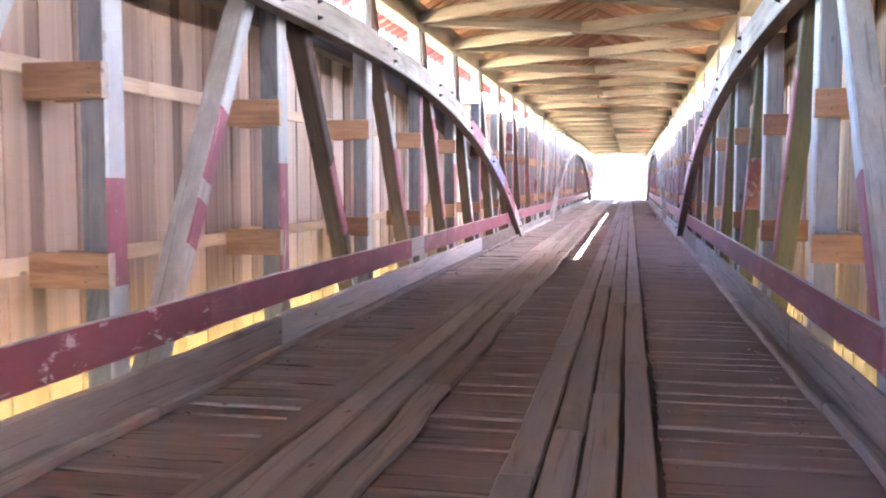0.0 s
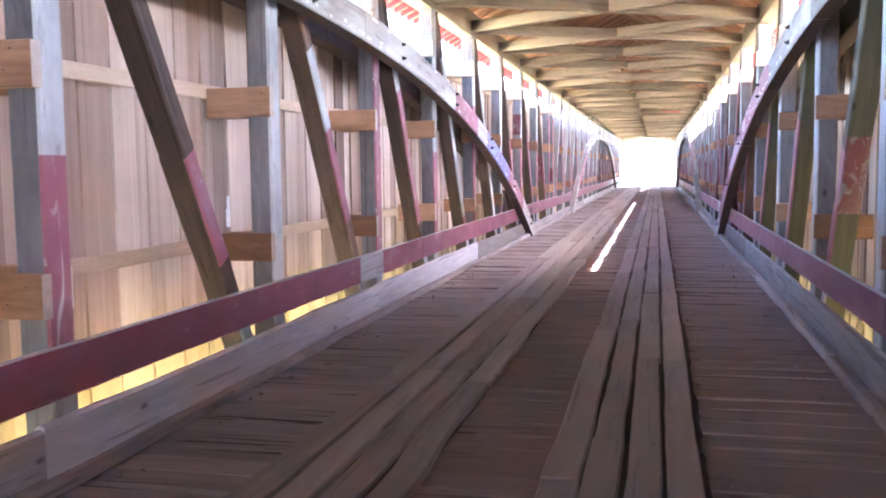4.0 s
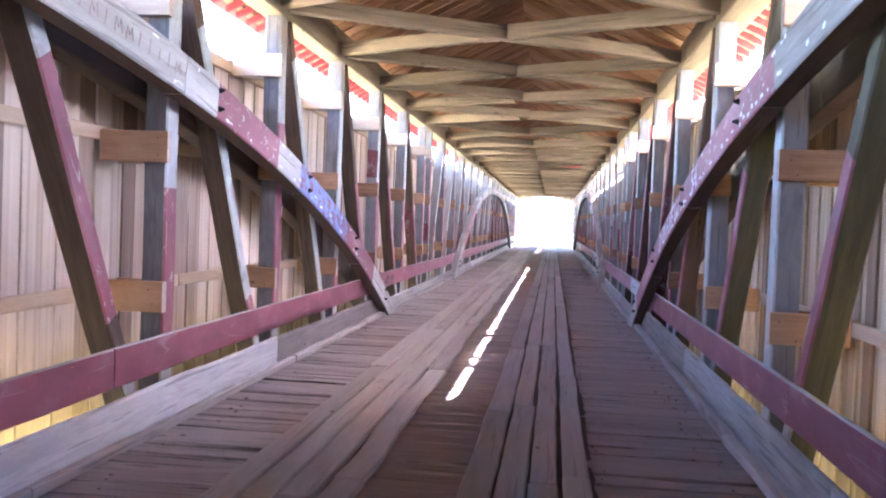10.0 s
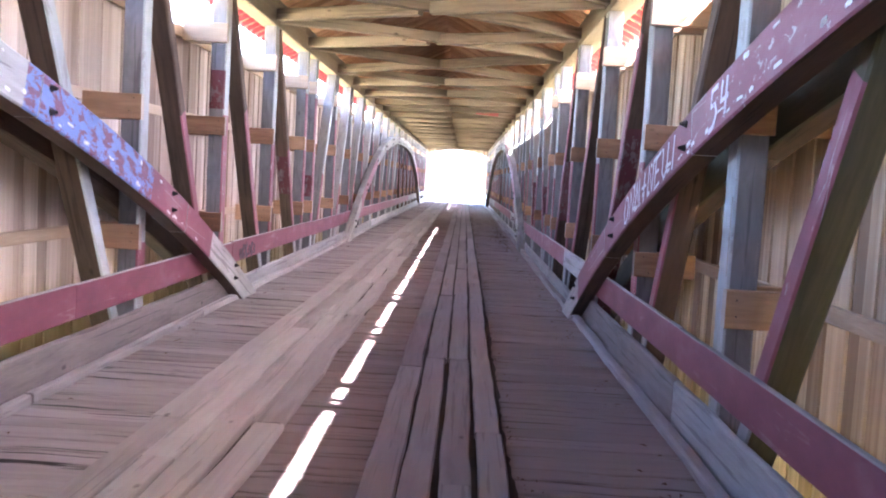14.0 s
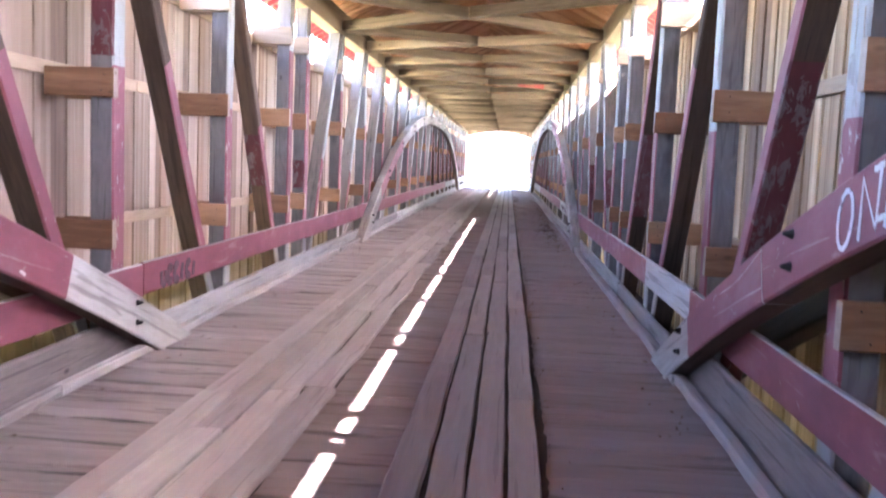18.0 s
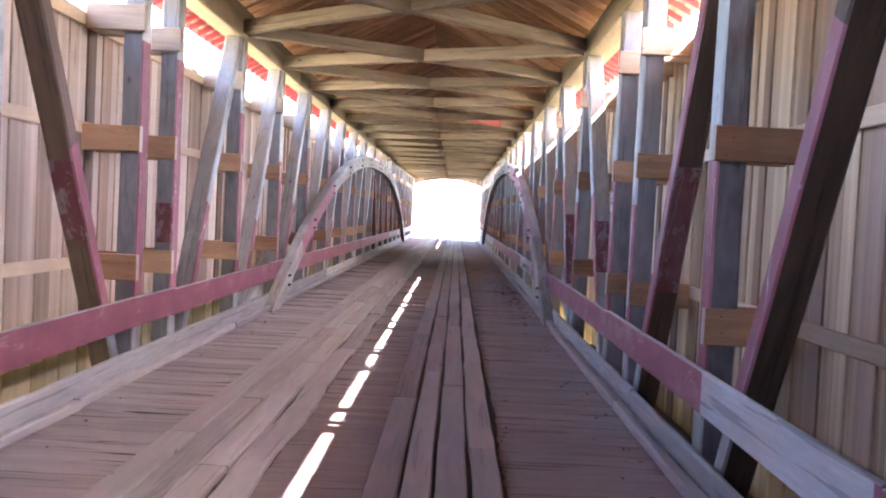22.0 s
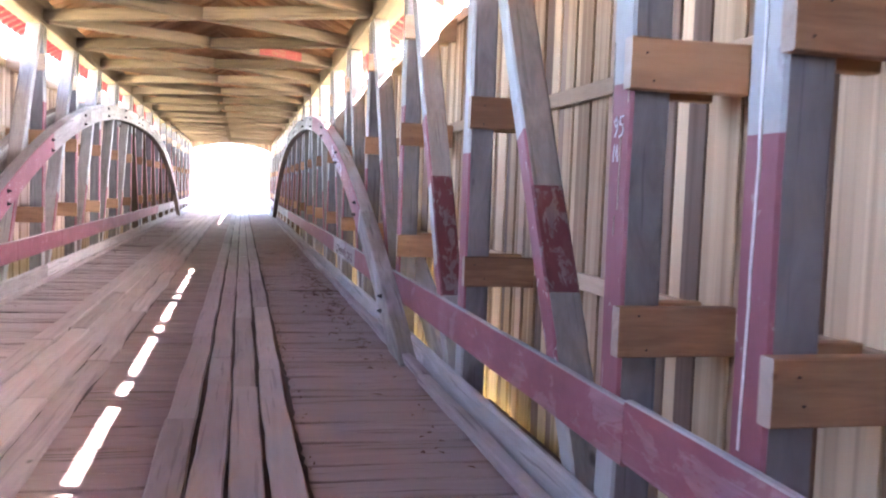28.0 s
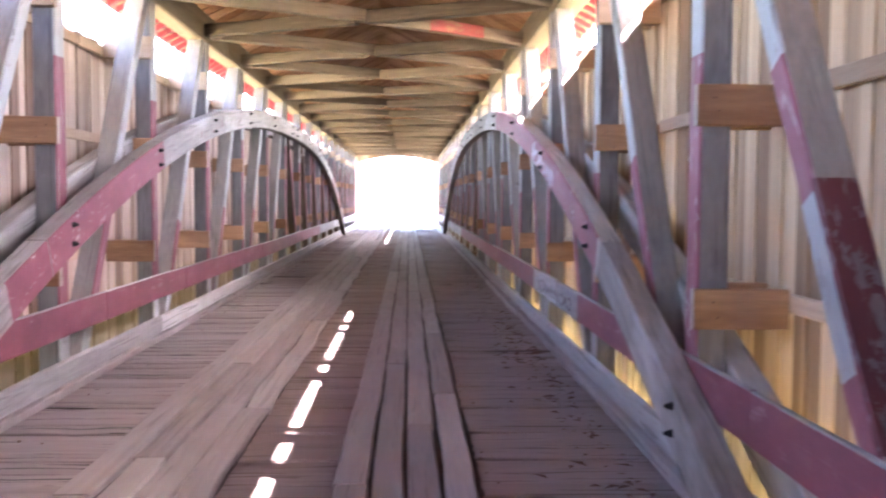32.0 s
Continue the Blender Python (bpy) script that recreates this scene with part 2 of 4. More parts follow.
M_SIDING_EAST_REST = wood("golden_siding_wood_far", (0.2, 0.127, 0.076, 1), (0.56, 0.413, 0.262, 1), (0.235, 0.149, 0.088, 1), 0.4, axis="Z", island=True, stain_amount=0.7, soft=-0.1, cracks=0.17, fine_amount=0.12)
M_DECK = wood("deck_wood", (0.165, 0.139, 0.134, 1), (0.345, 0.304, 0.296, 1), (0.185, 0.152, 0.144, 1), 0.2, axis="X", cracks=1.0, bump=0.6, stain_amount=0.5, fine_amount=0.14, dust=1.2)
M_DECK_REST = wood("deck_wood_far", (0.165, 0.139, 0.134, 1), (0.345, 0.304, 0.296, 1), (0.185, 0.152, 0.144, 1), 0.2, axis="X", island=True, cracks=1.0, bump=0.6, stain_amount=0.5, fine_amount=0.14)
M_RUNNER = wood("runner_wood", (0.2, 0.178, 0.171, 1), (0.365, 0.33, 0.318, 1), (0.225, 0.197, 0.188, 1), 0.32, cracks=0.25, bump=0.2, fine_amount=0.08)
M_SILL_DARK = wood("dark_kerb_wood", (0.09, 0.074, 0.067, 1), (0.24, 0.205, 0.19, 1), (0.12, 0.098, 0.09, 1), 0.25, cracks=0.4)
M_SILL_WHITE = wood("whitish_kerb_wood", (0.27, 0.262, 0.275, 1), (0.58, 0.57, 0.59, 1), (0.33, 0.315, 0.32, 1), 0.2, cracks=0.4)
M_SILL_BROWN = wood("brown_kerb_wood", (0.17, 0.148, 0.142, 1), (0.37, 0.335, 0.325, 1), (0.21, 0.182, 0.174, 1), 0.2, cracks=0.4)
M_SILL = wood("kerb_wood", (0.19, 0.18, 0.176, 1), (0.44, 0.43, 0.42, 1), (0.25, 0.235, 0.22, 1), 0.4, cracks=0.4)
M_CHORD = wood("chord_wood", (0.135, 0.113, 0.08, 1), (0.31, 0.266, 0.195, 1), (0.15, 0.12, 0.082, 1), 0.3)
M_LATERAL = wood("lateral_wood", (0.1, 0.08, 0.062, 1), (0.325, 0.274, 0.222, 1), (0.145, 0.115, 0.087, 1), 0.5, cracks=0.4)
M_LATH = wood("lath_wood", (0.2, 0.082, 0.05, 1), (0.39, 0.185, 0.115, 1), (0.22, 0.09, 0.053, 1), 0.6, axis="Y", island=True)
M_RAFTER = wood("rafter_wood", (0.28, 0.158, 0.102, 1), (0.54, 0.36, 0.25, 1), (0.25, 0.13, 0.08, 1), 0.5, island=True, knots=False)
RED = (0.175, 0.052, 0.066, 1)
M_RED = paint("maroon_paint", RED, (0.36, 0.33, 0.31, 1), 0.64, 0.65, 14.0, 0.8)
M_RED_RAIL = paint("maroon_rail_paint", RED, (0.36, 0.31, 0.30, 1), 0.66, 0.5, 14.0, 0.25)
M_RED_FLECK = paint("flecked_maroon_paint", RED, (0.62, 0.55, 0.55, 1), 0.60, 0.8, 8.0)
M_RED_FADED = paint("faded_maroon_paint", (0.205, 0.064, 0.079, 1), (0.30, 0.17, 0.185, 1), 0.54, 0.6, 3.2, 0.5)
M_END = wood("block_end_wood", (0.2, 0.155, 0.12, 1), (0.40, 0.335, 0.28, 1), (0.24, 0.185, 0.145, 1), 0.3)
M_DIRT = plain("track_dirt", (0.05, 0.034, 0.028, 1), 0.95)
M_RED_WORN = paint("worn_maroon_paint", (0.19, 0.058, 0.074, 1), (0.46, 0.43, 0.42, 1), 0.60, 0.8, 17.0)
M_RED_MARK = paint("pink_red_paint", (0.40, 0.10, 0.11, 1), (0.40, 0.30, 0.20, 1), 0.55, 0.5)
# the maroon again, darkened for near faces that get little light
M_RED_SHADED = paint("shaded_maroon_paint", (0.108, 0.027, 0.033, 1), (0.19, 0.155, 0.155, 1), 0.53, 0.8, 11.0, 0.6)
M_FLECK = plain("white_flaking_paint", (0.62, 0.61, 0.60, 1), 0.8)
M_FAINT = paint("faint_red_scrawl", (0.31, 0.21, 0.20, 1), (0.33, 0.31, 0.29, 1), 0.5, 1.0, 12.0)
M_SMEAR = paint("dark_smear_paint", (0.045, 0.02, 0.027, 1), RED, 0.56, 0.7, 12.0)
M_WHITE = paint("thin_white_paint", (0.272, 0.278, 0.272, 1), (0.25, 0.232, 0.222, 1), 0.56, 0.8)
M_EAVE = paint("red_rafter_tail", (0.25, 0.027, 0.043, 1), (0.40, 0.25, 0.15, 1), 0.66, 0.6)
M_ROOF = plain("red_roof_metal", (0.28, 0.042, 0.036, 1), 0.55, 0.0)
M_IRON = plain("rusty_iron", (0.035, 0.03, 0.03, 1), 0.7, 0.6)
M_BLUE = paint("blue_spray_paint", (0.13, 0.18, 0.36, 1), RED, 0.50, 0.9, 11.0)
M_SCRAWL = paint("white_scrawl_paint", (0.55, 0.53, 0.58, 1), RED, 0.60, 0.7)
M_GROUND = ground_mat("dry_grass", (0.25, 0.202, 0.084, 1), (0.43, 0.36, 0.166, 1), (0.33, 0.275, 0.122, 1), 3.0)
M_ROAD = ground_mat("grey_gravel", (0.10, 0.095, 0.085, 1), (0.19, 0.18, 0.165, 1), (0.13, 0.125, 0.11, 1), 9.0)
M_LEAF = plain("dead_leaves", (0.10, 0.045, 0.025, 1), 0.9)

# ---- piece builders ----


def section(w, h, c):
    a, b = w / 2, h / 2
    return [(a, -b + c), (a, b - c), (a - c, b), (-a + c, b), (-a, b - c), (-a, -b + c), (-a + c, -b), (a - c, -b)]


def beam_mesh(name, length, w, h, mats, bev=0.008, steps=1, jit=0.0, zones=(), seed=0, curve=None, sway=0.0):
    """A timber along its own x from 0, w wide (y) and h high (z), with worn edges. zones: (from, to, sides, slot); sides out of "+y +z -y -z"."""
    rng = random.Random(seed)
    cuts = {0.0, length}
    cuts.update(length * i / steps for i in range(1, steps))
    for a, b, _, _ in zones:
        cuts.update(min(max(v, 0), length) for v in (a, b))
    cuts = sorted(cuts)
    keep = [cuts[0]]
    for s in cuts[1:]:
        if s - keep[-1] > 0.004:
            keep.append(s)
    sec = section(w, h, min(bev, w * 0.3, h * 0.3))
    verts, faces, slots = [], [], []
    side = {0: "+y", 2: "+z", 4: "-y", 6: "-z"}
    p1, p2 = rng.uniform(0, 6.28), rng.uniform(0, 6.28)
    for s in keep:
        oy, oz = rng.uniform(-jit, jit), rng.uniform(-jit, jit)
        k = 1 + rng.uniform(-jit, jit) * 2
        cz = curve(s) if curve else 0.0
        for y, z in sec:
            verts.append((s, y * k + oy + sway * (math.sin(s * 1.9 + p1) + 0.6 * math.sin(s * 4.1 + p2)), z * k + oz + cz))
    for i in range(len(keep) - 1):
        mid = (keep[i] + keep[i + 1]) / 2
        for j in range(8):
            q = (j + 1) % 8
            faces.append((8 * i + j, 8 * (i + 1) + j, 8 * (i + 1) + q, 8 * i + q))
            slot = 0
            for a, b, sides, z in zones:
                if a <= mid <= b and (side.get(j, "") in sides if j % 2 == 0 else (side[(j - 1) % 8] in sides or side[(j + 1) % 8] in sides)):
                    slot = z
            slots.append(slot)
    n = 8 * (len(keep) - 1)
    faces += [tuple(range(0, 8)), tuple(n + 7 - i for i in range(8))]
    slots += [0, 0]
    me = bpy.data.meshes.new(name)
    me.from_pydata(verts, [], faces)
    for m in mats:
        me.materials.append(m)
    me.polygons.foreach_set("material_index", slots)
    me.flip_normals()
    me.update()
    return me


def axes(p, x, y):
    """A pose at p whose x and y point as given."""
    x, y = Vector(x).normalized(), Vector(y)
    z = x.cross(y).normalized()
    y = z.cross(x)
    m = Matrix((x, y, z)).transposed().to_4x4()
    m.translation = p
    return m


def between(a, b, y):
    return axes(a, Vector(b) - Vector(a), y)


def put(name, me, m, parent=None, label=""):
    ob = new(name, me)
    if parent:
        ob.parent = parent
        ob.matrix_parent_inverse = Matrix.Identity(4)
        ob.matrix_basis = parent.matrix_basis.inverted() @ m if parent.parent is None else m
    else:
        ob.matrix_basis = m
    if label:
        ob["label"] = label
    return ob


def empty(name, p, label, category, group="", kind=""):
    ob = new(name)
    ob.empty_display_size = 0.2
    ob.location = p
    ob.matrix_basis = Matrix.Translation(p)
    return tagged(ob, label, category, group, kind)


def boxes_mesh(name, items, mats):
    """Many plain boxes, each (x0, y0, z0, x1, y1, z1, slot), joined."""
    verts, faces, slots = [], [], []
    for x0, y0, z0, x1, y1, z1, s in items:
        k = len(verts)
        verts += [(x0, y0, z0), (x1, y0, z0), (x1, y1, z0), (x0, y1, z0), (x0, y0, z1), (x1, y0, z1), (x1, y1, z1), (x0, y1, z1)]
        faces += [(k, k + 3, k + 2, k + 1), (k + 4, k + 5, k + 6, k + 7), (k, k + 1, k + 5, k + 4), (k + 1, k + 2, k + 6, k + 5), (k + 2, k + 3, k + 7, k + 6), (k + 3, k, k + 4, k + 7)]
        slots += [s] * 6
    me = bpy.data.meshes.new(name)
    me.from_pydata(verts, [], faces)
    for m in mats:
        me.materials.append(m)
    me.polygons.foreach_set("material_index", slots)
    me.update()
    return me


# ---- plan of the bridge ----
XL, XR = -3.05, 1.42          # roadway faces of the two trusses
XC = (XL + XR) / 2
WL, WR = -3.59, 1.97          # siding
Y0, Y1 = -20.0, 80.0          # portals
C1, C2 = 7.65, 52.2           # crowns of the two arches
POSTS_L = [2.19, 4.92, 7.65, 10.41, 13.16, 15.82, 18.58, 21.27, 24.0, 26.75, 29.43, 30.45, 33.17, 35.85, 38.57] + [38.57 + 2.725 * k for k in range(1, 16)]
POSTS_R = [2.13, 4.86, 7.6, 10.37, 13.1, 15.86, 18.65, 21.45, 24.25, 26.95, 29.44, 30.57, 33.37, 36.2, 38.95] + [38.95 + 2.71 * k for k in range(1, 16)]
CENTRE_1, PIER, CENTRE_2 = 2, 10, 19   # posts at the first crown, before the pier, at the second crown
POST_W, POST_D = 0.18, 0.21    # post across and along the bridge
CHORD_Z0, CHORD_Z1 = 3.73, 4.0


def arch_top(y, c):
    return 3.22 - 0.56 * (abs(y - c) / 8.75) ** 2.52


# ---- ground and approach ----
gm = bpy.data.meshes.new("ground")
bmg = bmesh.new()
bmesh.ops.create_grid(bmg, x_segments=40, y_segments=40, size=900)
for v in bmg.verts:
    v.co.z = -4.5 + 0.6 * noise.noise(v.co * 0.02)
bmg.to_mesh(gm)
bmg.free()
gm.materials.append(M_GROUND)
tagged(new("ground", gm), "dry sunlit grass below and round the bridge", "ground", kind="structure")
for nm, ya, yb in (("road_north", Y1, 260.0), ("road_south", -200.0, Y0)):
    rm = boxes_mesh(nm, [(-5.0, ya, -6.5, 3.4, yb, -0.06, 0)], [M_ROAD])
    tagged(new(nm, rm), "grey gravel road leading off the bridge", "road", kind="structure")

# ---- roof ----
PITCH, EAVE, RIDGE = 0.5, 3.185, 5.5


def roof_mesh():
    """Laths along the roof, rafters under them: one mesh."""
    verts, faces, slots = [], [], []

    def slab(pts, slot):
        k = len(verts)
        verts.extend(pts)
        faces.extend([(k, k + 3, k + 2, k + 1), (k + 4, k + 5, k + 6, k + 7), (k, k + 1, k + 5, k + 4), (k + 1, k + 2, k + 6, k + 5), (k + 2, k + 3, k + 7, k + 6), (k + 3, k, k + 4, k + 7)])
        slots.extend([slot] * 6)

    rng = random.Random(5)
    for sgn in (-1, 1):
        h = 0.02
        while h < EAVE - 0.11:
            w = rng.uniform(0.065, 0.08)
            y = Y0
            while y < Y1:
                ln = rng.uniform(3.0, 5.0)
                y2 = min(y + ln, Y1)
                e = rng.uniform(-0.003, 0.003) if h < 2.9 else 0.0
                za, zb = RIDGE - PITCH * h + e, RIDGE - PITCH * (h + w) + e
                xa, xb = XC + sgn * h, XC + sgn * (h + w)
                slab([(xa, y, za), (xb, y, zb), (xb, y2 - 0.006, zb), (xa, y2 - 0.006, za), (xa, y, za + 0.022), (xb, y, zb + 0.022), (xb, y2 - 0.006, zb + 0.022), (xa, y2 - 0.006, za + 0.022)], 1 if h > 2.62 else 0)
                y = y2
            h += w + rng.uniform(0.075, 0.09)
        y = Y0 + 0.3
        while y < Y1:
            ha, hb = 0.0, EAVE - 0.1
            d = 0.1
            za, zb = RIDGE - PITCH * ha, RIDGE - PITCH * hb
            xa, xb = XC + sgn * ha, XC + sgn * hb
            j = rng.uniform(-0.02, 0.02)
            # past this distance from the ridge the rafter is coloured red
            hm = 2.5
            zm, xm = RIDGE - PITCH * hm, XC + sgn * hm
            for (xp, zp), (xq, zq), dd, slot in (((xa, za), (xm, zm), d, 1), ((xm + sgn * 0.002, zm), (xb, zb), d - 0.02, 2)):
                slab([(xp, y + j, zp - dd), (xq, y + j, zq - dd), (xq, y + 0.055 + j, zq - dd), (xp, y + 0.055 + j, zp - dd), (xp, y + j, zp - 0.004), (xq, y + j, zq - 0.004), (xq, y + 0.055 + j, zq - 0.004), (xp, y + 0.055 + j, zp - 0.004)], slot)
            y += 0.37
    me = bpy.data.meshes.new("ceiling")
    me.from_pydata(verts, [], faces)
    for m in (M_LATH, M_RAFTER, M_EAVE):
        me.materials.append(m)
    me.polygons.foreach_set("material_index", slots)
    me.update()
    return me


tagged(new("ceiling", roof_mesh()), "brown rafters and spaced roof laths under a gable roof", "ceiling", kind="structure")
sv, sf = [], []
for sgn in (-1, 1):
    k = len(sv)
    xe, ze = XC + sgn * EAVE, RIDGE - PITCH * EAVE
    for dz in (0.03, 0.045):
        sv += [(XC, Y0 - 0.3, RIDGE + dz), (xe, Y0 - 0.3, ze + dz), (xe, Y1 + 0.3, ze + dz), (XC, Y1 + 0.3, RIDGE + dz)]
    sf += [(k, k + 3, k + 2, k + 1), (k + 4, k + 5, k + 6, k + 7), (k, k + 1, k + 5, k + 4), (k + 1, k + 2, k + 6, k + 5), (k + 2, k + 3, k + 7, k + 6), (k + 3, k, k + 4, k + 7)]
sm = bpy.data.meshes.new("roof")
sm.from_pydata(sv, [], sf)
sm.materials.append(M_ROOF)
tagged(new("roof", sm), "red sheet metal roof over the bridge", "roof", kind="structure")

# upper chords with the wall plates on them
for nm, xi, xo in (("upper_chord_west", XL, XL - 0.25), ("upper_chord_east", XR, XR + 0.33)):
    xm = (xi + xo) / 2
    top = empty(nm, (xm, Y0, CHORD_Z0), "long squared upper chord timber carrying the rafters", "beam", kind="structure")
    y, i = Y0, 0
    while y < Y1:
        ln = min(8.2, Y1 - y)
        put("chord_timber", beam_mesh("chord_timber", ln - 0.01, abs(xo - xi), CHORD_Z1 - CHORD_Z0, [M_CHORD], 0.012, 6, 0.003, seed=i), axes((xm, y, (CHORD_Z0 + CHORD_Z1) / 2), (0, 1, 0), (-1, 0, 0)), top)
        put("wall_plate", beam_mesh("wall_plate", ln - 0.01, 0.2, 0.15, [M_CHORD], 0.01, 4, 0.003, seed=i + 40), axes((xm, y, CHORD_Z1 + 0.079), (0, 1, 0), (-1, 0, 0)), top)
        y += ln
        i += 1

# crossed braces between the chords
ZX = 3.88
rng = random.Random(11)
nodes_l = [v + POST_D / 2 for i, v in enumerate(POSTS_L) if i != PIER + 1]
nodes_r = [v + POST_D / 2 for i, v in enumerate(POSTS_R) if i != PIER + 1]
for i in range(len(nodes_l) - 1):
    for flip in (0, 1):
        a = Vector((XL + 0.005, nodes_l[i + flip] + (-0.1 if flip else 0.1), ZX))
        b = Vector((XR - 0.005, nodes_r[i + 1 - flip] + (0.1 if flip else -0.1), ZX))
        span = (b - a).length
        sag = rng.uniform(0.0, 0.05)
        if flip == 0:
            mark = [(span * 0.69, span * 0.86, "+y", 1)] if i == 14 else []
            me = beam_mesh("lateral_brace", span, 0.13, 0.17, [M_LATERAL, M_RED_MARK], 0.012, 8, 0.003, mark, seed=i, curve=lambda s, L=span, g=sag: -g * math.sin(math.pi * s / L))
            tagged(put("lateral_brace", me, between(a, b, (0, -1, 0))), "long sawn timber brace lying across between the upper chords", "beam", "roof braces")
        else:
            mid = (a + b) / 2
            d = (b - a).normalized() * 0.085
            top = empty("butted_lateral_brace", a, "two sawn timbers butted against the crossing roof brace", "beam", "roof braces")
            for p, q in ((a, mid - d), (mid + d, b)):
                L = (q - p).length
                put("half_brace", beam_mesh("half_brace", L, 0.13, 0.17, [M_LATERAL], 0.012, 4, 0.003, seed=i + 90), between(p, q, (0, -1, 0)), top)

# ---- trusses: posts with siding blocks, braces ----


# worn paint on single braces: from, to along the brace, roadway face or near face, coat
POST_PAINT = {
    -1: {0: 1.45, 1: 1.52, 2: 1.66, 3: 0.1, 4: 3.2, 5: 1.8, 6: 2.6, 7: 0.9, 8: 2.23, 9: 2.08, 10: 3.0, 11: 3.0},
    1: {2: 0.4, 3: 0.4, 4: 0.4, 5: 0.4, 6: 0.4, 7: 1.88, 8: 1.92, 9: 2.01, 10: 1.75, 11: 2.03, 12: 1.82, 13: 2.4},
}
BRACE_PAINT = {
    (-1, 1): [(1.53, 1.9, "in", 1), (2.06, 2.7, "in", 1), (2.7, 4.6, "in", 2)],
    (-1, 2): [(1.43, 2.3, "in", 1)],
    (-1, 3): [(1.57, 2.6, "in", 1), (2.6, 3.4, "in", 2)],
    (-1, 4): [(1.36, 2.3, "in", 4), (2.3, 3.2, "in", 1), (3.2, 3.7, "in", 2)],
    (-1, 5): [(0.4, 1.3, "in", 4), (1.3, 4.0, "in", 2)],
    (-1, 6): [(0.4, 4.2, "in", 2)],
    (-1, 9): [(0.4, 2.6, "in", 1), (1.8, 2.5, "near", 1)],
    (1, 3): [(0.4, 2.3, "in", 1), (1.7, 2.45, "near", 1)],
    (1, 7): [(0.4, 4.0, "in", 1), (0.5, 3.0, "near", 1)],
    (1, 9): [(0.4, 4.4, "in", 1), (1.55, 2.65, "near", 1)],
    (1, 11): [(0.4, 1.2, "in", 4), (1.2, 2.54, "in", 4), (2.54, 4.9, "in", 2), (1.48, 2.15, "near", 1)],
    (1, 12): [(0.4, 1.41, "in", 1), (1.41, 2.2, "in", 2), (2.2, 2.9, "in", 1), (2.9, 4.9, "in", 2), (1.1, 2.25, "near", 1)],
    (1, 13): [(0.4, 2.5, "in", 1), (2.5, 4.9, "in", 2)],
}
BLOCK_Z = (3.07, 1.99, 0.85)


nb = bmesh.new()
bmesh.ops.create_cone(nb, cap_ends=True, segments=8, radius1=0.0055, radius2=0.0045, depth=0.004)
NAIL = bpy.data.meshes.new("nail")
nb.to_mesh(NAIL)
nb.free()
NAIL.materials.append(M_IRON)


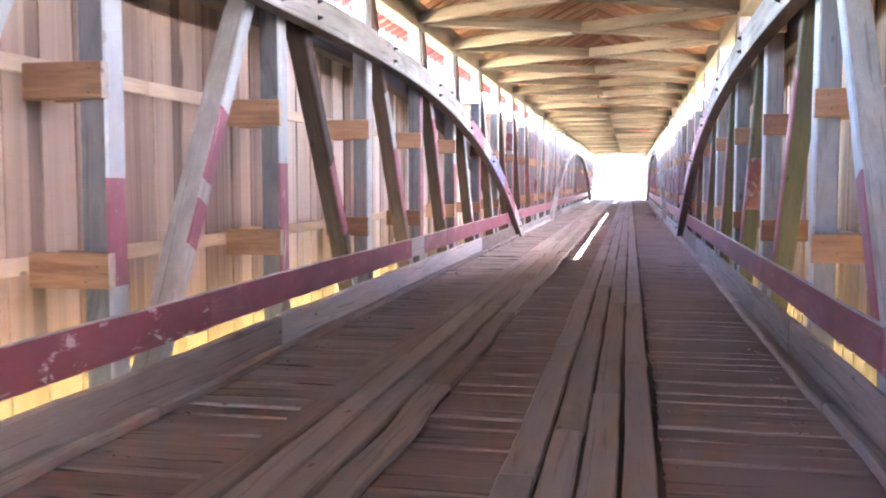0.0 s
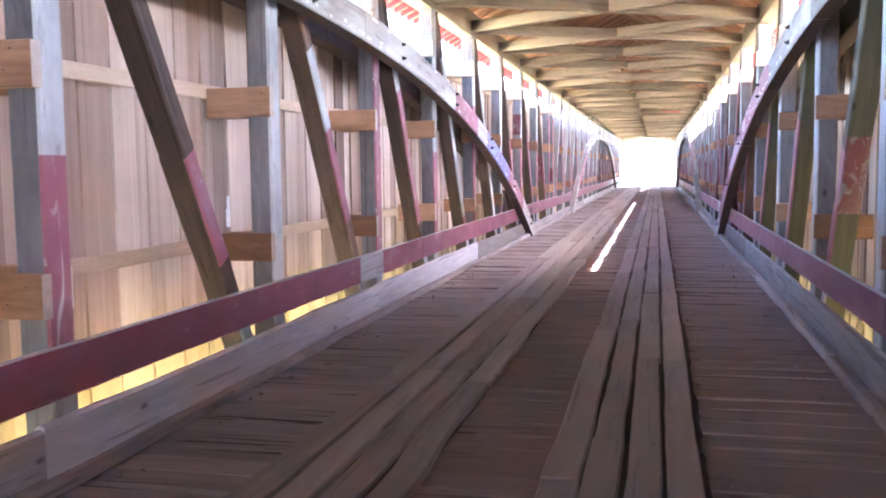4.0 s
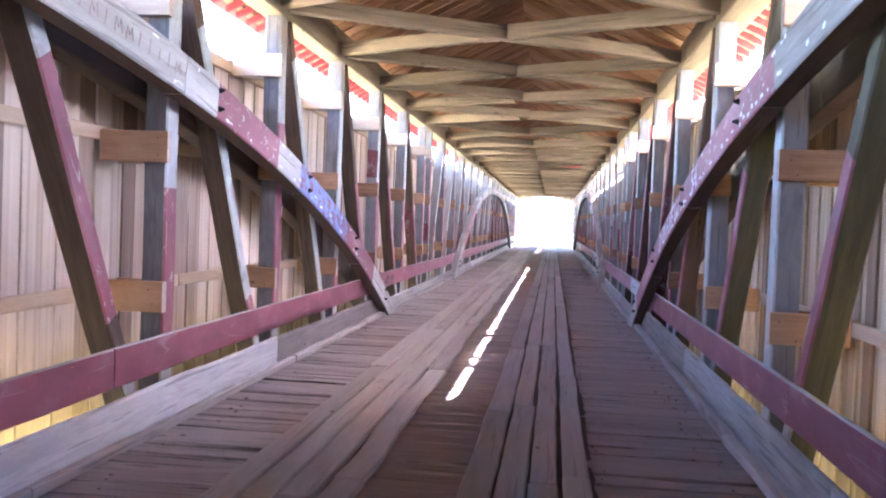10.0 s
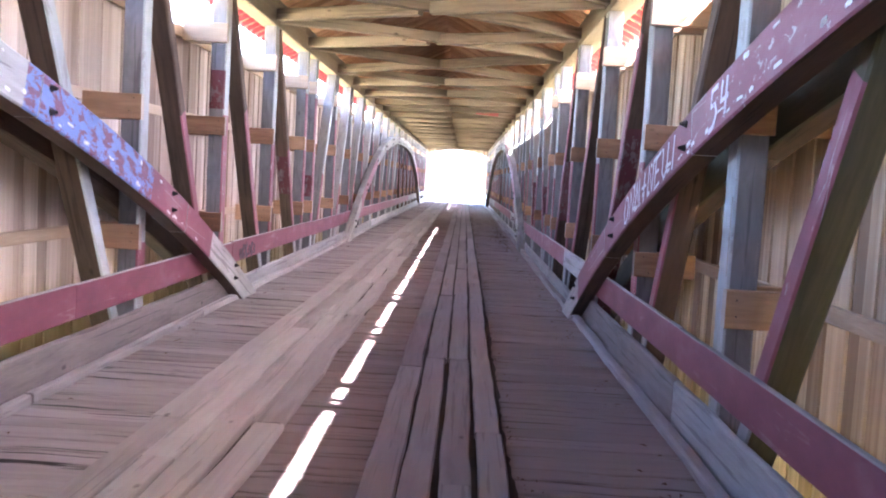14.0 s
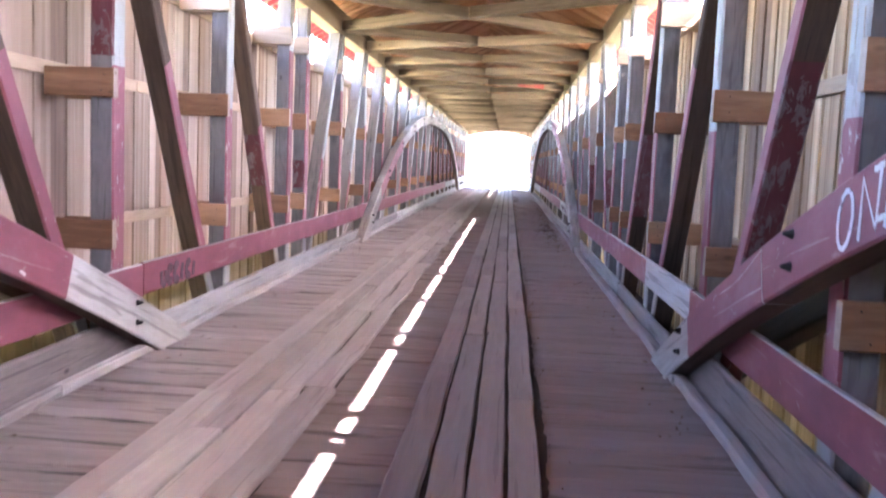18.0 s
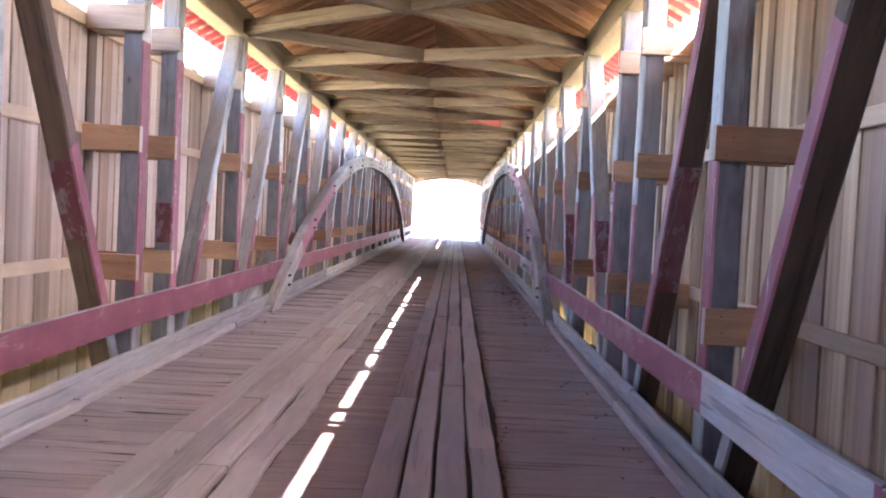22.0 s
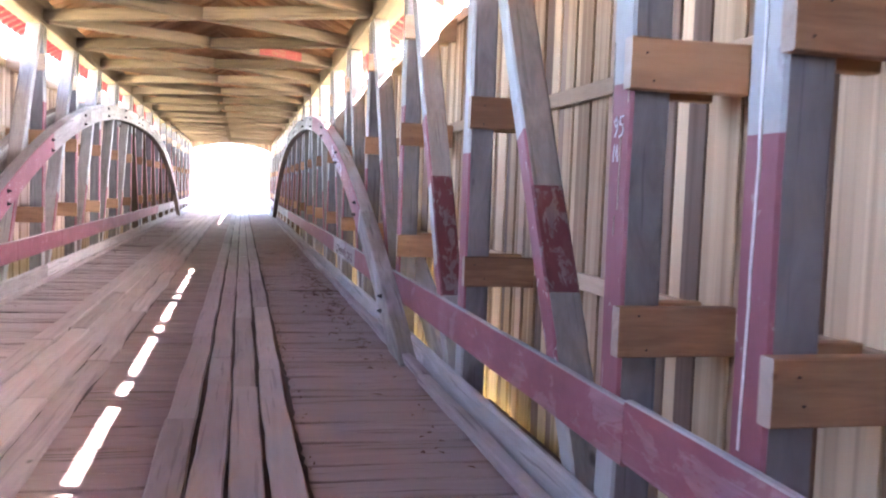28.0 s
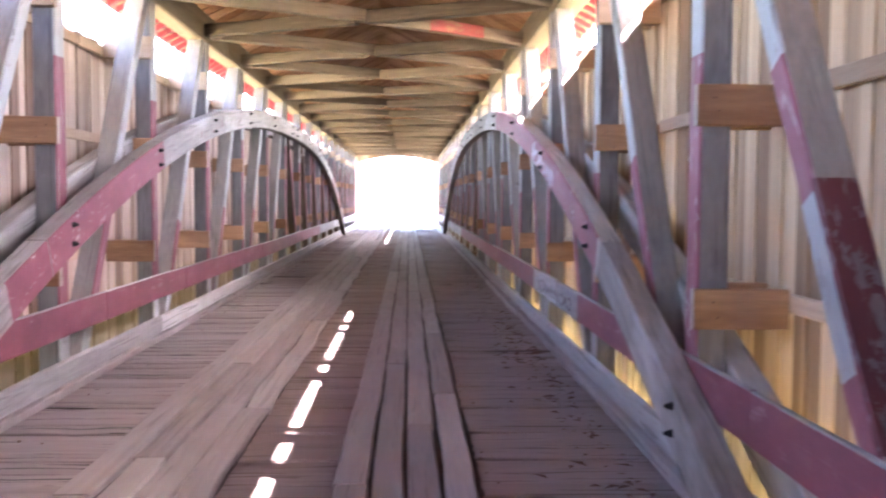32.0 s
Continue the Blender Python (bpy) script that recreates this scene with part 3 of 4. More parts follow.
def truss(side):
    inner = XL if side < 0 else XR
    posts = POSTS_L if side < 0 else POSTS_R
    where = "west" if side < 0 else "east"
    wall = WL if side < 0 else WR
    rng = random.Random(21 + side)
    xm = inner + side * POST_W / 2
    face = "-z" if side < 0 else "+z"
    for i, yb in enumerate(posts):
        y0 = yb
        ym = y0 + POST_D / 2
        h = CHORD_Z0 - 0.004 + 0.5
        paint_hi = POST_PAINT[side].get(i) or (rng.uniform(2.0, 3.0) if side < 0 else rng.uniform(1.6, 1.95))
        zones = [(0, h, face, 2), (1.36 if side < 0 and i < 2 else 1.0, 0.5 + paint_hi, face, 1)]
        # near-face patches use the darkened maroon, shade put into their colour
        if side < 0 and i in (8, 11):
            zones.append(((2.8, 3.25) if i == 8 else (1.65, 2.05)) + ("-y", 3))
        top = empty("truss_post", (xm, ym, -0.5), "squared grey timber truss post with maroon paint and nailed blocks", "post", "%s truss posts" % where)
        me = beam_mesh("post_timber", h, POST_D, POST_W, [M_POST, M_RED_WORN if side < 0 and i == 5 or rng.random() < 0.1 else M_RED, M_WHITE, M_RED_SHADED], 0.014, 6, 0.0035, zones, seed=i * 3 + side)
        put("post_timber", me, axes((xm, ym, -0.5), (0, 0, 1), (0, 1, 0)), top)
        for k, z in enumerate(BLOCK_Z):
            hb = (0.23, 0.225, 0.225)[k] + rng.uniform(-0.01, 0.01)
            for back in (False, True):
                ln = abs(wall - inner) - 0.045 + (-0.07 if back else rng.uniform(0.02, 0.04))
                me = beam_mesh("siding_block", ln, 0.075, hb, [M_GIRT if k == 0 else M_BLOCK, M_END], 0.006, 3, 0.002, seed=i * 7 + k + 300 * back)
                me.polygons[len(me.polygons) - 2].material_index = 1
                yk = y0 + POST_D + 0.0395 if back else y0 - 0.0395
                ob = put("siding_block", me, axes((inner - side * (-0.06 if back else ln - abs(wall - inner) + 0.045), yk, z + hb / 2 + rng.uniform(-0.008, 0.008)), (side, 0, 0), (0, side, 0)), top)
                block = block if back else ob
            if k and yb < 45:
                for u, v in ((rng.uniform(0.06, 0.12), rng.uniform(0.03, 0.08)), (rng.uniform(0.06, 0.2), rng.uniform(-0.08, -0.03))):
                    nail = new("nail", NAIL)
                    nail.parent = block
                    nail.matrix_basis = pose(u, -side * 0.039, v, 90 * side)
    # braces
    for i in range(len(posts) - 1):
        if i == PIER:
            continue
        rising = i < CENTRE_1 or PIER < i < CENTRE_2
        a, b = posts[i] + POST_D, posts[i + 1]
        lo_y, hi_y = (a + 0.1, b - 0.1) if rising else (b - 0.1, a + 0.1)
        p = Vector((inner + side * 0.105, lo_y, -0.3))
        q = Vector((inner + side * 0.105, hi_y, CHORD_Z0 - 0.004))
        L = (q - p).length
        z1, z2 = sorted((rng.uniform(1.1, 1.7), rng.uniform(1.7, 2.5)))
        wface = "-z" if side < 0 else "+z"
        zones = [(0, 0.95, wface, 2), (0.95, rng.uniform(2.2, 3.6), wface, 1)]
        if (side, i) in BRACE_PAINT:
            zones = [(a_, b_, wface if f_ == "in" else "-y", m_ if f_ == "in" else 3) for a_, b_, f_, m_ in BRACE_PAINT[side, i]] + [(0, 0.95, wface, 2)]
        if rising and (side, i) not in BRACE_PAINT:
            zones.append((z1 + 0.6, L, wface, 2))
        me = beam_mesh("truss_brace", L - 0.02, 0.155, 0.195, [M_BRACE_PALE if rising else M_BRACE_MOSS if side > 0 and posts[i] < 17 else M_BRACE, M_RED, M_WHITE, M_RED_SHADED, M_RED_WORN], 0.014, 8, 0.004, zones, seed=i * 5 + side)
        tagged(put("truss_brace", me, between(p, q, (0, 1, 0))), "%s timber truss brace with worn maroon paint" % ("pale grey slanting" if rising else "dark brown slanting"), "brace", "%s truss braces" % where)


truss(-1)
truss(1)

# ---- arches ----


ARCH_PAINT = {
    (-1, 0): [(8.65, 10.3, 2), (10.3, 11.1, 0), (11.1, 13.4, 3), (13.4, 15.3, 1)],
    (1, 0): [(7.6, 11.0, 2), (11.0, 16.1, 1)],
    (-1, 1): [(-15.1, -13.2, 2), (-13.2, -11.25, 1), (10.5, 14.0, 1)],
    (1, 1): [(-14.3, -9.6, 2), (-9.6, -6.2, 2), (10.0, 14.0, 1)],
}


def arch(side, c):
    """A timber arch: a rib on either face of the posts, in butted lengths with bolts."""
    inner = XL if side < 0 else XR
    where = "west" if side < 0 else "east"
    rng = random.Random(int(c) + side)
    top = empty("timber_arch", (inner, c, 2.9), "weathered timber arch bolted to the truss posts, with worn maroon paint", "arch", "%s arches" % where)
    half = 17.5
    spans = 0 if c == C1 else 1
    depth, thick = 0.30, 0.17
    joints = [-half, -14.4, -11.3, -8.0, -4.6, -1.4, 1.4, 4.6, 8.0, 11.3, 14.4, half]
    for row, xm in (("inner", inner - side * (thick / 2 + 0.045)), ("outer", inner + side * (POST_W + 0.004 + thick / 2))):
        for j in range(len(joints) - 1):
            d0, d1 = joints[j], joints[j + 1]
            if c + d1 < 1.5:
                continue
            verts, faces, slots = [], [], []
            cuts = {d0 + 0.006, d1 - 0.006}
            cuts.update(d0 + (d1 - d0) * k / 6 for k in range(1, 6))
            for pa, pb, _ in ARCH_PAINT[side, spans]:
                cuts.update(v for v in (pa, pb) if d0 + 0.02 < v < d1 - 0.02)
            cuts = sorted(cuts)
            n = len(cuts) - 1
            for d in cuts:
                y = c + d
                z = arch_top(y, c)
                slope = (arch_top(y + 0.01, c) - arch_top(y - 0.01, c)) / 0.02
                up = Vector((0, -slope, 1)).normalized()
                mid = Vector((xm, y, z)) - up * depth / 2
                sec = section(thick, depth, 0.012)
                verts += [tuple(mid + Vector((side * -1 * u, 0, 0)) + up * v) for u, v in sec]
            for k in range(n):
                dm = (cuts[k] + cuts[k + 1]) / 2
                coat = max([z for pa, pb, z in ARCH_PAINT[side, spans] if pa < dm < pb], default=0)
                for f in range(8):
                    q = (f + 1) % 8
                    a, b = (8 * k + f, 8 * k + q), (8 * (k + 1) + f, 8 * (k + 1) + q)
                    faces.append((a[0], a[1], b[1], b[0]))
                    # slot 4 puts the shade under the rib into its colour, dark brown
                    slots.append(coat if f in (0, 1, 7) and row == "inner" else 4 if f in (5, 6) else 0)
            faces += [tuple(range(7, -1, -1)), tuple(8 * n + f for f in range(8))]
            slots += [0, 0]
            me = bpy.data.meshes.new("arch_rib")
            mid_y = c + (d0 + d1) / 2
            org = Vector((xm, mid_y, arch_top(mid_y, c)))
            # own axes: x along the rib
            m = axes(org, Vector((0, d1 - d0, arch_top(c + d1, c) - arch_top(c + d0, c))), (-side, 0, 0))
            inv = m.inverted()
            me.from_pydata([tuple(inv @ Vector(v)) for v in verts], [], faces)
            # first-span outer ribs get dark brace woods, coloured for the shade behind the posts
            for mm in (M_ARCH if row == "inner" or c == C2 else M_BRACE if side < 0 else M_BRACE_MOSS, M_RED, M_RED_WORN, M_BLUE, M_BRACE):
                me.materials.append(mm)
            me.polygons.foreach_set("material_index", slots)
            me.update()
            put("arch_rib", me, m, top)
    # bolts at the joints and posts
    bm = bmesh.new()
    bmesh.ops.create_cone(bm, cap_ends=True, segments=8, radius1=0.025, radius2=0.008, depth=0.045)
    bolt = bpy.data.meshes.new("bolt")
    bm.to_mesh(bolt)
    bm.free()
    bolt.materials.append(M_IRON)
    for d in [s * v for s in (-1, 1) for v in (0.45, 3.2, 5.9, 8.65, 11.4, 13.9, 16.3)]:
        if c + d < 2:
            continue
        for dz in (-0.07, -0.22):
            y = c + d
            put("bolt", bolt, axes((inner - side * (thick + 0.045 + 0.0235), y, arch_top(y, c) + dz), (0, side, 0), (0, 0, -1)), top)


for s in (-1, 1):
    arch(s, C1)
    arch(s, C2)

# ---- guard rails ----


def rails(side):
    inner = XL if side < 0 else XR
    where = "west" if side < 0 else "east"
    rng = random.Random(31 + side)
    runs = [(1.0, 24.5), (24.5, 42.6), (42.6, 60.0), (60.0, 79.9)]
    for a, b in runs:
        top = empty("guard_rail", (inner, a, 0.42), "worn maroon painted board guard rail nailed along the truss posts", "rail", "%s guard rails" % where)
        y = a
        while y < b - 0.05:
            ln = rng.uniform(4.2, 6.0)
            if b - y - ln < 1.0:
                ln = b - y
            z = 0.555 + rng.uniform(-0.008, 0.008)
            zones = [(0, ln, "+z", 1)]
            if side < 0 and y < 12.5 < y + ln:
                zones.append((12.46 - y, 13.25 - y, "+y -y +z -z", 1))
            if side > 0:
                for ga, gb in ((24.55, 26.85), (39.6, 42.58)):
                    if ga < y + ln and gb > y:
                        zones.append((ga - y, gb - y, "+y -y +z -z", 1))
            if y > 58:
                zones.append((0, ln, "+y -y +z -z", 1))
            me = beam_mesh("rail_board", ln - 0.008, 0.04, 0.27, [M_RED_FLECK if side < 0 and y < 6 else M_RED_FADED if side > 0 and 23 < y < 33 else M_RED_RAIL, M_SILL], 0.007, 10, 0.003, zones, seed=int(y * 10))
            put("rail_board", me, axes((inner - side * 0.022, y, z), (0, 1, 0), (-1, 0, 0)), top)
            y += ln


rails(-1)
rails(1)

# ---- kerbs: low plank on the deck, pale sill timber behind it ----
for side in (-1, 1):
    inner = XL if side < 0 else XR
    nm = "kerb_west" if side < 0 else "kerb_east"
    rng = random.Random(51 + side)
    top = empty(nm, (inner, 2.0, 0), "pale weathered kerb planks along the deck edge", "kerb", kind="structure")
    y = 1.0
    while y < Y1:
        ln = min(rng.uniform(3.2, 5.2), Y1 - y)
        w = (0.07 if side < 0 else 0.095) + rng.uniform(-0.012, 0.01)
        x = inner - side * ((0.075 if side < 0 else 0.095) + w / 2 + rng.uniform(0.0, 0.012))
        put("kerb_plank", beam_mesh("kerb_plank", ln - 0.012, w, 0.075, [M_SILL_BROWN], 0.012, 10, 0.006, seed=int(y * 7), sway=0.007), axes((x, y, 0.037), (0, 1, 0), (-1, 0, 0)) @ pose(0, 0, 0, rng.uniform(-2, 2)), top)
        y += ln
    cuts = [1.0, 7.5, 13.0, 18.6, 24.4, 30.5, 35.6] if side < 0 else [1.0, 8.2, 14.2, 19.5, 24.3, 28.9, 34.5]
    while cuts[-1] < Y1:
        cuts.append(min(cuts[-1] + rng.uniform(4.5, 7.0), Y1))
    brown = (1.0, 18.6) if side < 0 else (1.0, 19.5)
    for y, y2 in zip(cuts, cuts[1:]):
        ln = y2 - y
        rise = (0.33 if y < 24 else 0.23 if side < 0 else 0.19) + rng.uniform(-0.012, 0.012)
        put("sill_timber", beam_mesh("sill_timber", ln - 0.012, 0.055, rise + 0.12, [M_SILL_BROWN if y == 1.0 else M_SILL_DARK if y in brown else M_SILL_WHITE if y < 18 and side < 0 else M_SILL], 0.016, 12, 0.006, seed=int(y * 9), sway=0.003), axes((inner - side * 0.035, y, rise / 2 - 0.06), (0, 1, 0), (-1, 0, 0)), top)

# ---- lower chords under the deck edge, outside the posts ----
for side in (-1, 1):
    inner = XL if side < 0 else XR
    top = empty("lower_chord_west" if side < 0 else "lower_chord_east", (inner, Y0, -0.5), "dark squared lower chord timber beside the posts", "beam", kind="structure")
    y = Y0
    while y < Y1:
        ln = min(9.0, Y1 - y)
        low = -0.55 if side > 0 and not 20 < y < 30 else -0.28 if side < 0 and y < 16 else 0.0
        put("chord_timber", beam_mesh("chord_timber", ln - 0.01, 0.1 if side < 0 else 0.18, 0.36, [M_BRACE], 0.012, 6, 0.003, seed=int(y)), axes((inner + side * (0.29 if side < 0 else 0.33), y, -0.32 + low), (0, 1, 0), (-1, 0, 0)), top)
        y += ln
    # unseen slabs added below the east gap to hold back light off the grass
    if side > 0:
        for y, y2, w in ((2.0, 21.0, 0.3), (21.0, 33.5, 0.6), (33.5, 60.0, 0.2)):
            put("bed_timber", beam_mesh("bed_timber", y2 - y - 0.01, w, 0.1, [M_BRACE], 0.012, 8, 0.003, seed=5), axes((1.32 + w / 2, y, -0.57), (0, 1, 0), (-1, 0, 0)), top)

# ---- siding walls: girts and boards ----


def siding(side):
    x = WL if side < 0 else WR
    nm = "wall_west" if side < 0 else "wall_east"
    rng = random.Random(71 + side)
    wall = empty(nm, (x, 2.0, 0), "tall wall of pale and brown vertical siding boards", "wall", kind="structure")
    top_z = 3.25 if side < 0 else 3.41
    variants = []
    for k in range(6):
        w = ((0.18, 0.21, 0.28, 0.24, 0.26, 0.15) if side < 0 else (0.13, 0.17, 0.22, 0.12, 0.19, 0.15))[k]
        variants.append((w, [beam_mesh("siding_board", 1.0, w + 0.006, 0.024, [m], 0.003, 1, 0.0, seed=k) for m in (M_SIDING if side < 0 else M_SIDING_EAST, M_SIDING_BROWN)]))
    y, n, rest = 2.0, 0, []
    while y < Y1 - 0.02:
        w, pair = variants[rng.randrange(6)]
        me = pair[1 if side < 0 and y < 9.0 or rng.random() < (0.25 if y < 14 else 0.12) else 0]
        lo = (-0.4 if side < 0 else -0.9 if y < 15 else -1.5) + rng.uniform(-0.05, 0.05)
        hi = top_z + rng.uniform(-0.012, 0.012)
        if side > 0:
            hi = top_z + rng.uniform(-0.002, 0.002)
            # extra board height added here to block the sun strip on the deck
            if y < 15.2:
                hi += 0.165
        xx = x + side * (0.024 + (0.008 if n % 2 else -0.008) + rng.uniform(-0.002, 0.002))
        if n < 300:
            ob = put("siding_board", me, axes((xx, y + w / 2, lo), (0, 0, 1), (0, 1, 0)) @ Matrix.Diagonal((hi - lo, 1, 1, 1)), wall)
        else:
            rest.append((xx - 0.012, y - 0.003, lo, xx + 0.012, y + w + 0.003, hi, 0))
        y += w
        n += 1
    y = Y0
    while y < 2.0 - 0.001:
        w = min(rng.uniform(0.19, 0.3), 2.0 - y)
        rest.append((x - 0.0 if side > 0 else x - 0.024, y, -0.75, x + 0.024 if side > 0 else x, y + w, top_z + (0.2 if side > 0 else 0), 0))
        y += w
    rest_ob = put("far_siding", boxes_mesh("far_siding", rest, [M_SIDING_REST if side < 0 else M_SIDING_EAST_REST]), Matrix.Identity(4), wall)
    rest_ob["kind"] = "stuff"
    for z in (top_z - 0.1, 2.195, 0.99):
        y = Y0
        while y < Y1:
            ln = min(rng.uniform(4.0, 6.0), Y1 - y)
            put("girt", beam_mesh("girt", ln - 0.01, 0.04, 0.105, [M_GIRT], 0.005, 4, 0.002, seed=int(y * 3)), axes((x - side * 0.022, y, z), (0, 1, 0), (-1, 0, 0)), wall)
            y += ln


siding(-1)
siding(1)

# ---- end walls with the portals ----
for nm, y in (("wall_north", Y1), ("wall_south", Y0)):
    items = []
    lo_x, hi_x = XL + 0.09, XR - 0.1
    x = WL - 0.03
    while x < WR + 0.02:
        w = 0.2
        for edge in (lo_x, hi_x):
            if x < edge - 0.001 < x + w:
                w = edge - x
        xm = x + w / 2
        zt = RIDGE - PITCH * abs(xm - XC) - 0.02
        zb = -0.6
        if lo_x < xm < hi_x:
            u = (xm - XC) / ((hi_x - lo_x) / 2)
            zb = 3.4 + 0.38 * (1 - u * u)
        items.append((x, y, zb, x + w, y + 0.03 + 0.006 * (len(items) % 2), zt, 0))
        x += w
    tagged(new(nm, boxes_mesh(nm, items, [M_SIDING_REST])), "board gable wall with a wide arched portal", "wall", kind="structure")

# ---- deck ----
floor = empty("floor", (XC, 2.0, 0), "worn plank deck across the bridge", "floor", kind="structure")
rng = random.Random(91)
DX0, DX1 = XL + 0.085, XR - 0.115
dvars = [(w, beam_mesh("deck_plank", DX1 - DX0, w, 0.07, [M_DECK], 0.006, 16, 0.006, seed=200 + k, sway=0.004)) for k, w in enumerate((0.18, 0.225, 0.265, 0.29, 0.205, 0.245, 0.19, 0.235))]
y, n, rest = 2.2, 0, []
while y < Y1:
    w, me = dvars[rng.randrange(8)]
    dz = rng.uniform(-0.02, 0.003) if y < 7 else rng.uniform(-0.012, 0.002)
    if n < 300:
        put("deck_plank", me, axes((DX0, y + w / 2, -0.035 + dz), (1, 0, 0), (0, 1, 0)) @ pose(0, 0, 0, rng.uniform(-1.7, 1.7), rng.uniform(-0.08, 0.08), rng.uniform(-0.16, 0.16)), floor)
    else:
        rest.append((DX0, y, -0.07 + dz, DX1, y + w, dz, 0))
    y += w + rng.choice((0.008, 0.012, 0.016, 0.024, 0.034) if y < 7 else (0.003, 0.005, 0.006, 0.01, 0.026))
    n += 1
y = Y0
while y < 2.0:
    rest.append((DX0, y, -0.07, DX1, y + 0.215, 0, 0))
    y += 0.22
rest_ob = put("far_deck", boxes_mesh("far_deck", rest, [M_DECK_REST]), Matrix.Identity(4), floor)
rest_ob["kind"] = "stuff"
# one solid unseen slab added under the planks so no light rises through gaps
sub = boxes_mesh("deck_joists", [(-3.045, Y0, -0.35, 1.415, Y1, -0.085, 0)], [M_BRACE])
put("deck_joists", sub, Matrix.Identity(4), floor)

# runner planks laid along the two wheel tracks
tracks = empty("runners", (XC, 2.0, 0.0), "two worn plank wheel tracks lying along the deck", "floor", kind="structure")
for x0, widths in ((-2.05, (0.215, 0.2, 0.215, 0.205)), (-0.63, (0.205, 0.195, 0.20, 0.195))):
    x = x0
    for lane, w in enumerate(widths):
        y = 1.2 + 1.7 * ((lane * 0.618) % 1)
        while y < Y1:
            ln = min(rng.uniform(2.9, 4.8), Y1 - y)
            me = beam_mesh("runner_plank", ln - rng.uniform(0.006, 0.02), w - (rng.uniform(0.006, 0.014) if x0 < -1 and 16 < y < 21 else rng.uniform(0.016, 0.028) if x0 < -1 and y >= 21 else rng.uniform(0.014, 0.034) if x0 < -1 else rng.uniform(0.014, 0.034)), 0.05, [M_RUNNER], 0.009, 12, 0.004, seed=int(y * 11) + lane, sway=0.014 if x0 < -1 and lane == 3 else 0.004)
            put("runner_plank", me, axes((x + w / 2, y, 0.024 + rng.uniform(-0.002, 0.004)), (0, 1, 0), (-1, 0, 0)) @ pose(0, 0, 0, 0, 0, rng.uniform(-0.15, 0.15)), tracks)
            y += ln
        x += w

# ---- painted scrawls ----


def stroke(parent, side, pts, width, mat, label=""):
    """A flat painted stroke on the roadway face of an arch or rail: a thin ribbon through points (x, y, z)."""
    verts, faces = [], []
    for k, p in enumerate(pts):
        p = Vector(p)
        q = Vector(pts[min(k + 1, len(pts) - 1)]) - Vector(pts[max(k - 1, 0)])
        n = Vector((0, -q.z, q.y)).normalized() * width / 2
        for d in (0.0, 0.0025):
            off = Vector((-side * d, 0, 0))
            verts += [tuple(p + n + off), tuple(p - n + off)]
    for k in range(len(pts) - 1):
        a, b = 4 * k, 4 * (k + 1)
        for i, j in ((0, 1), (1, 3), (3, 2), (2, 0)):
            faces.append((a + i, a + j, b + j, b + i))
    e = 4 * (len(pts) - 1)
    faces += [(0, 2, 3, 1), (e, e + 1, e + 3, e + 2)]
    me = bpy.data.meshes.new("paint_stroke")
    me.from_pydata(verts, [], faces)
    me.materials.append(mat)
    me.update()
    return put("paint_stroke", me, Matrix.Identity(4), parent, label)


arch_things = [o for o in scene.objects if o.name.startswith("timber_arch")]
rail_things = [o for o in scene.objects if o.name.startswith("guard_rail")]


def scrawl(parent, side, x, base, y0, y1, n, height, width, mat, rng, kinds=(0, 1, 2, 3)):
    """A row of worn marks the size of letters, that cannot be read."""
    for k in range(n):
        y = y0 + (y1 - y0) * (k + 0.5) / n
        w = abs(y1 - y0) / n * 0.34
        z = base(y)
        kind = rng.choice(kinds)
        h = height * rng.uniform(0.8, 1.1)
        if kind == 0:
            pts = [(x, y + w * math.cos(a), z + h / 2 + h / 2 * math.sin(a)) for a in [0.6 + 5.2 * i / 9 for i in range(10)]]
        elif kind == 1:
            pts = [(x, y - w * 0.4, z), (x, y - w * 0.2, z + h * 0.5), (x, y, z + h)]
        elif kind == 2:
            pts = [(x, y - w, z), (x, y - w * 0.6, z + h), (x, y, z + h * 0.35), (x, y + w * 0.6, z + h), (x, y + w, z)]
        else:
            pts = [(x, y - w, z + h), (x, y - w * 0.8, z + h * 0.2), (x, y, z), (x, y + w * 0.8, z + h * 0.25), (x, y + w, z + h)]
        stroke(parent, side, pts, width, mat, "illegible painted scrawl")


GLYPHS = {
    "O": [[(0.5 + 0.45 * math.cos(a), 0.5 + 0.5 * math.sin(a)) for a in [1.2 + 6.1 * i / 12 for i in range(13)]]],
    "N": [[(0, 0), (0.05, 1), (0.9, 0.05), (1, 1)]],
    "M": [[(0, 0), (0.2, 1), (0.5, 0.3), (0.75, 1), (1, 0)]],
    "E": [[(0.9, 1), (0.1, 0.95), (0.05, 0.5), (0, 0), (0.95, 0.05)], [(0.05, 0.5), (0.7, 0.5)]],
    "+": [[(0.5, 0), (0.55, 1)], [(0, 0.55), (1, 0.5)]],
    "I": [[(0.45, 0), (0.55, 1)]],
    "U": [[(0, 1), (0.05, 0.25), (0.4, 0), (0.85, 0.2), (0.95, 1)]],
    "5": [[(0.9, 1), (0.1, 1), (0.1, 0.6), (0.6, 0.6), (0.9, 0.35), (0.6, 0.05), (0, 0)]],
    "9": [[(0.9, 0.75), (0.5, 1), (0.1, 0.75), (0.5, 0.5), (0.9, 0.75), (0.8, 0.3), (0.3, 0)]],
    "4": [[(0.1, 1), (0.05, 0.5), (0.95, 0.5)], [(0.7, 1), (0.65, 0)]],
}


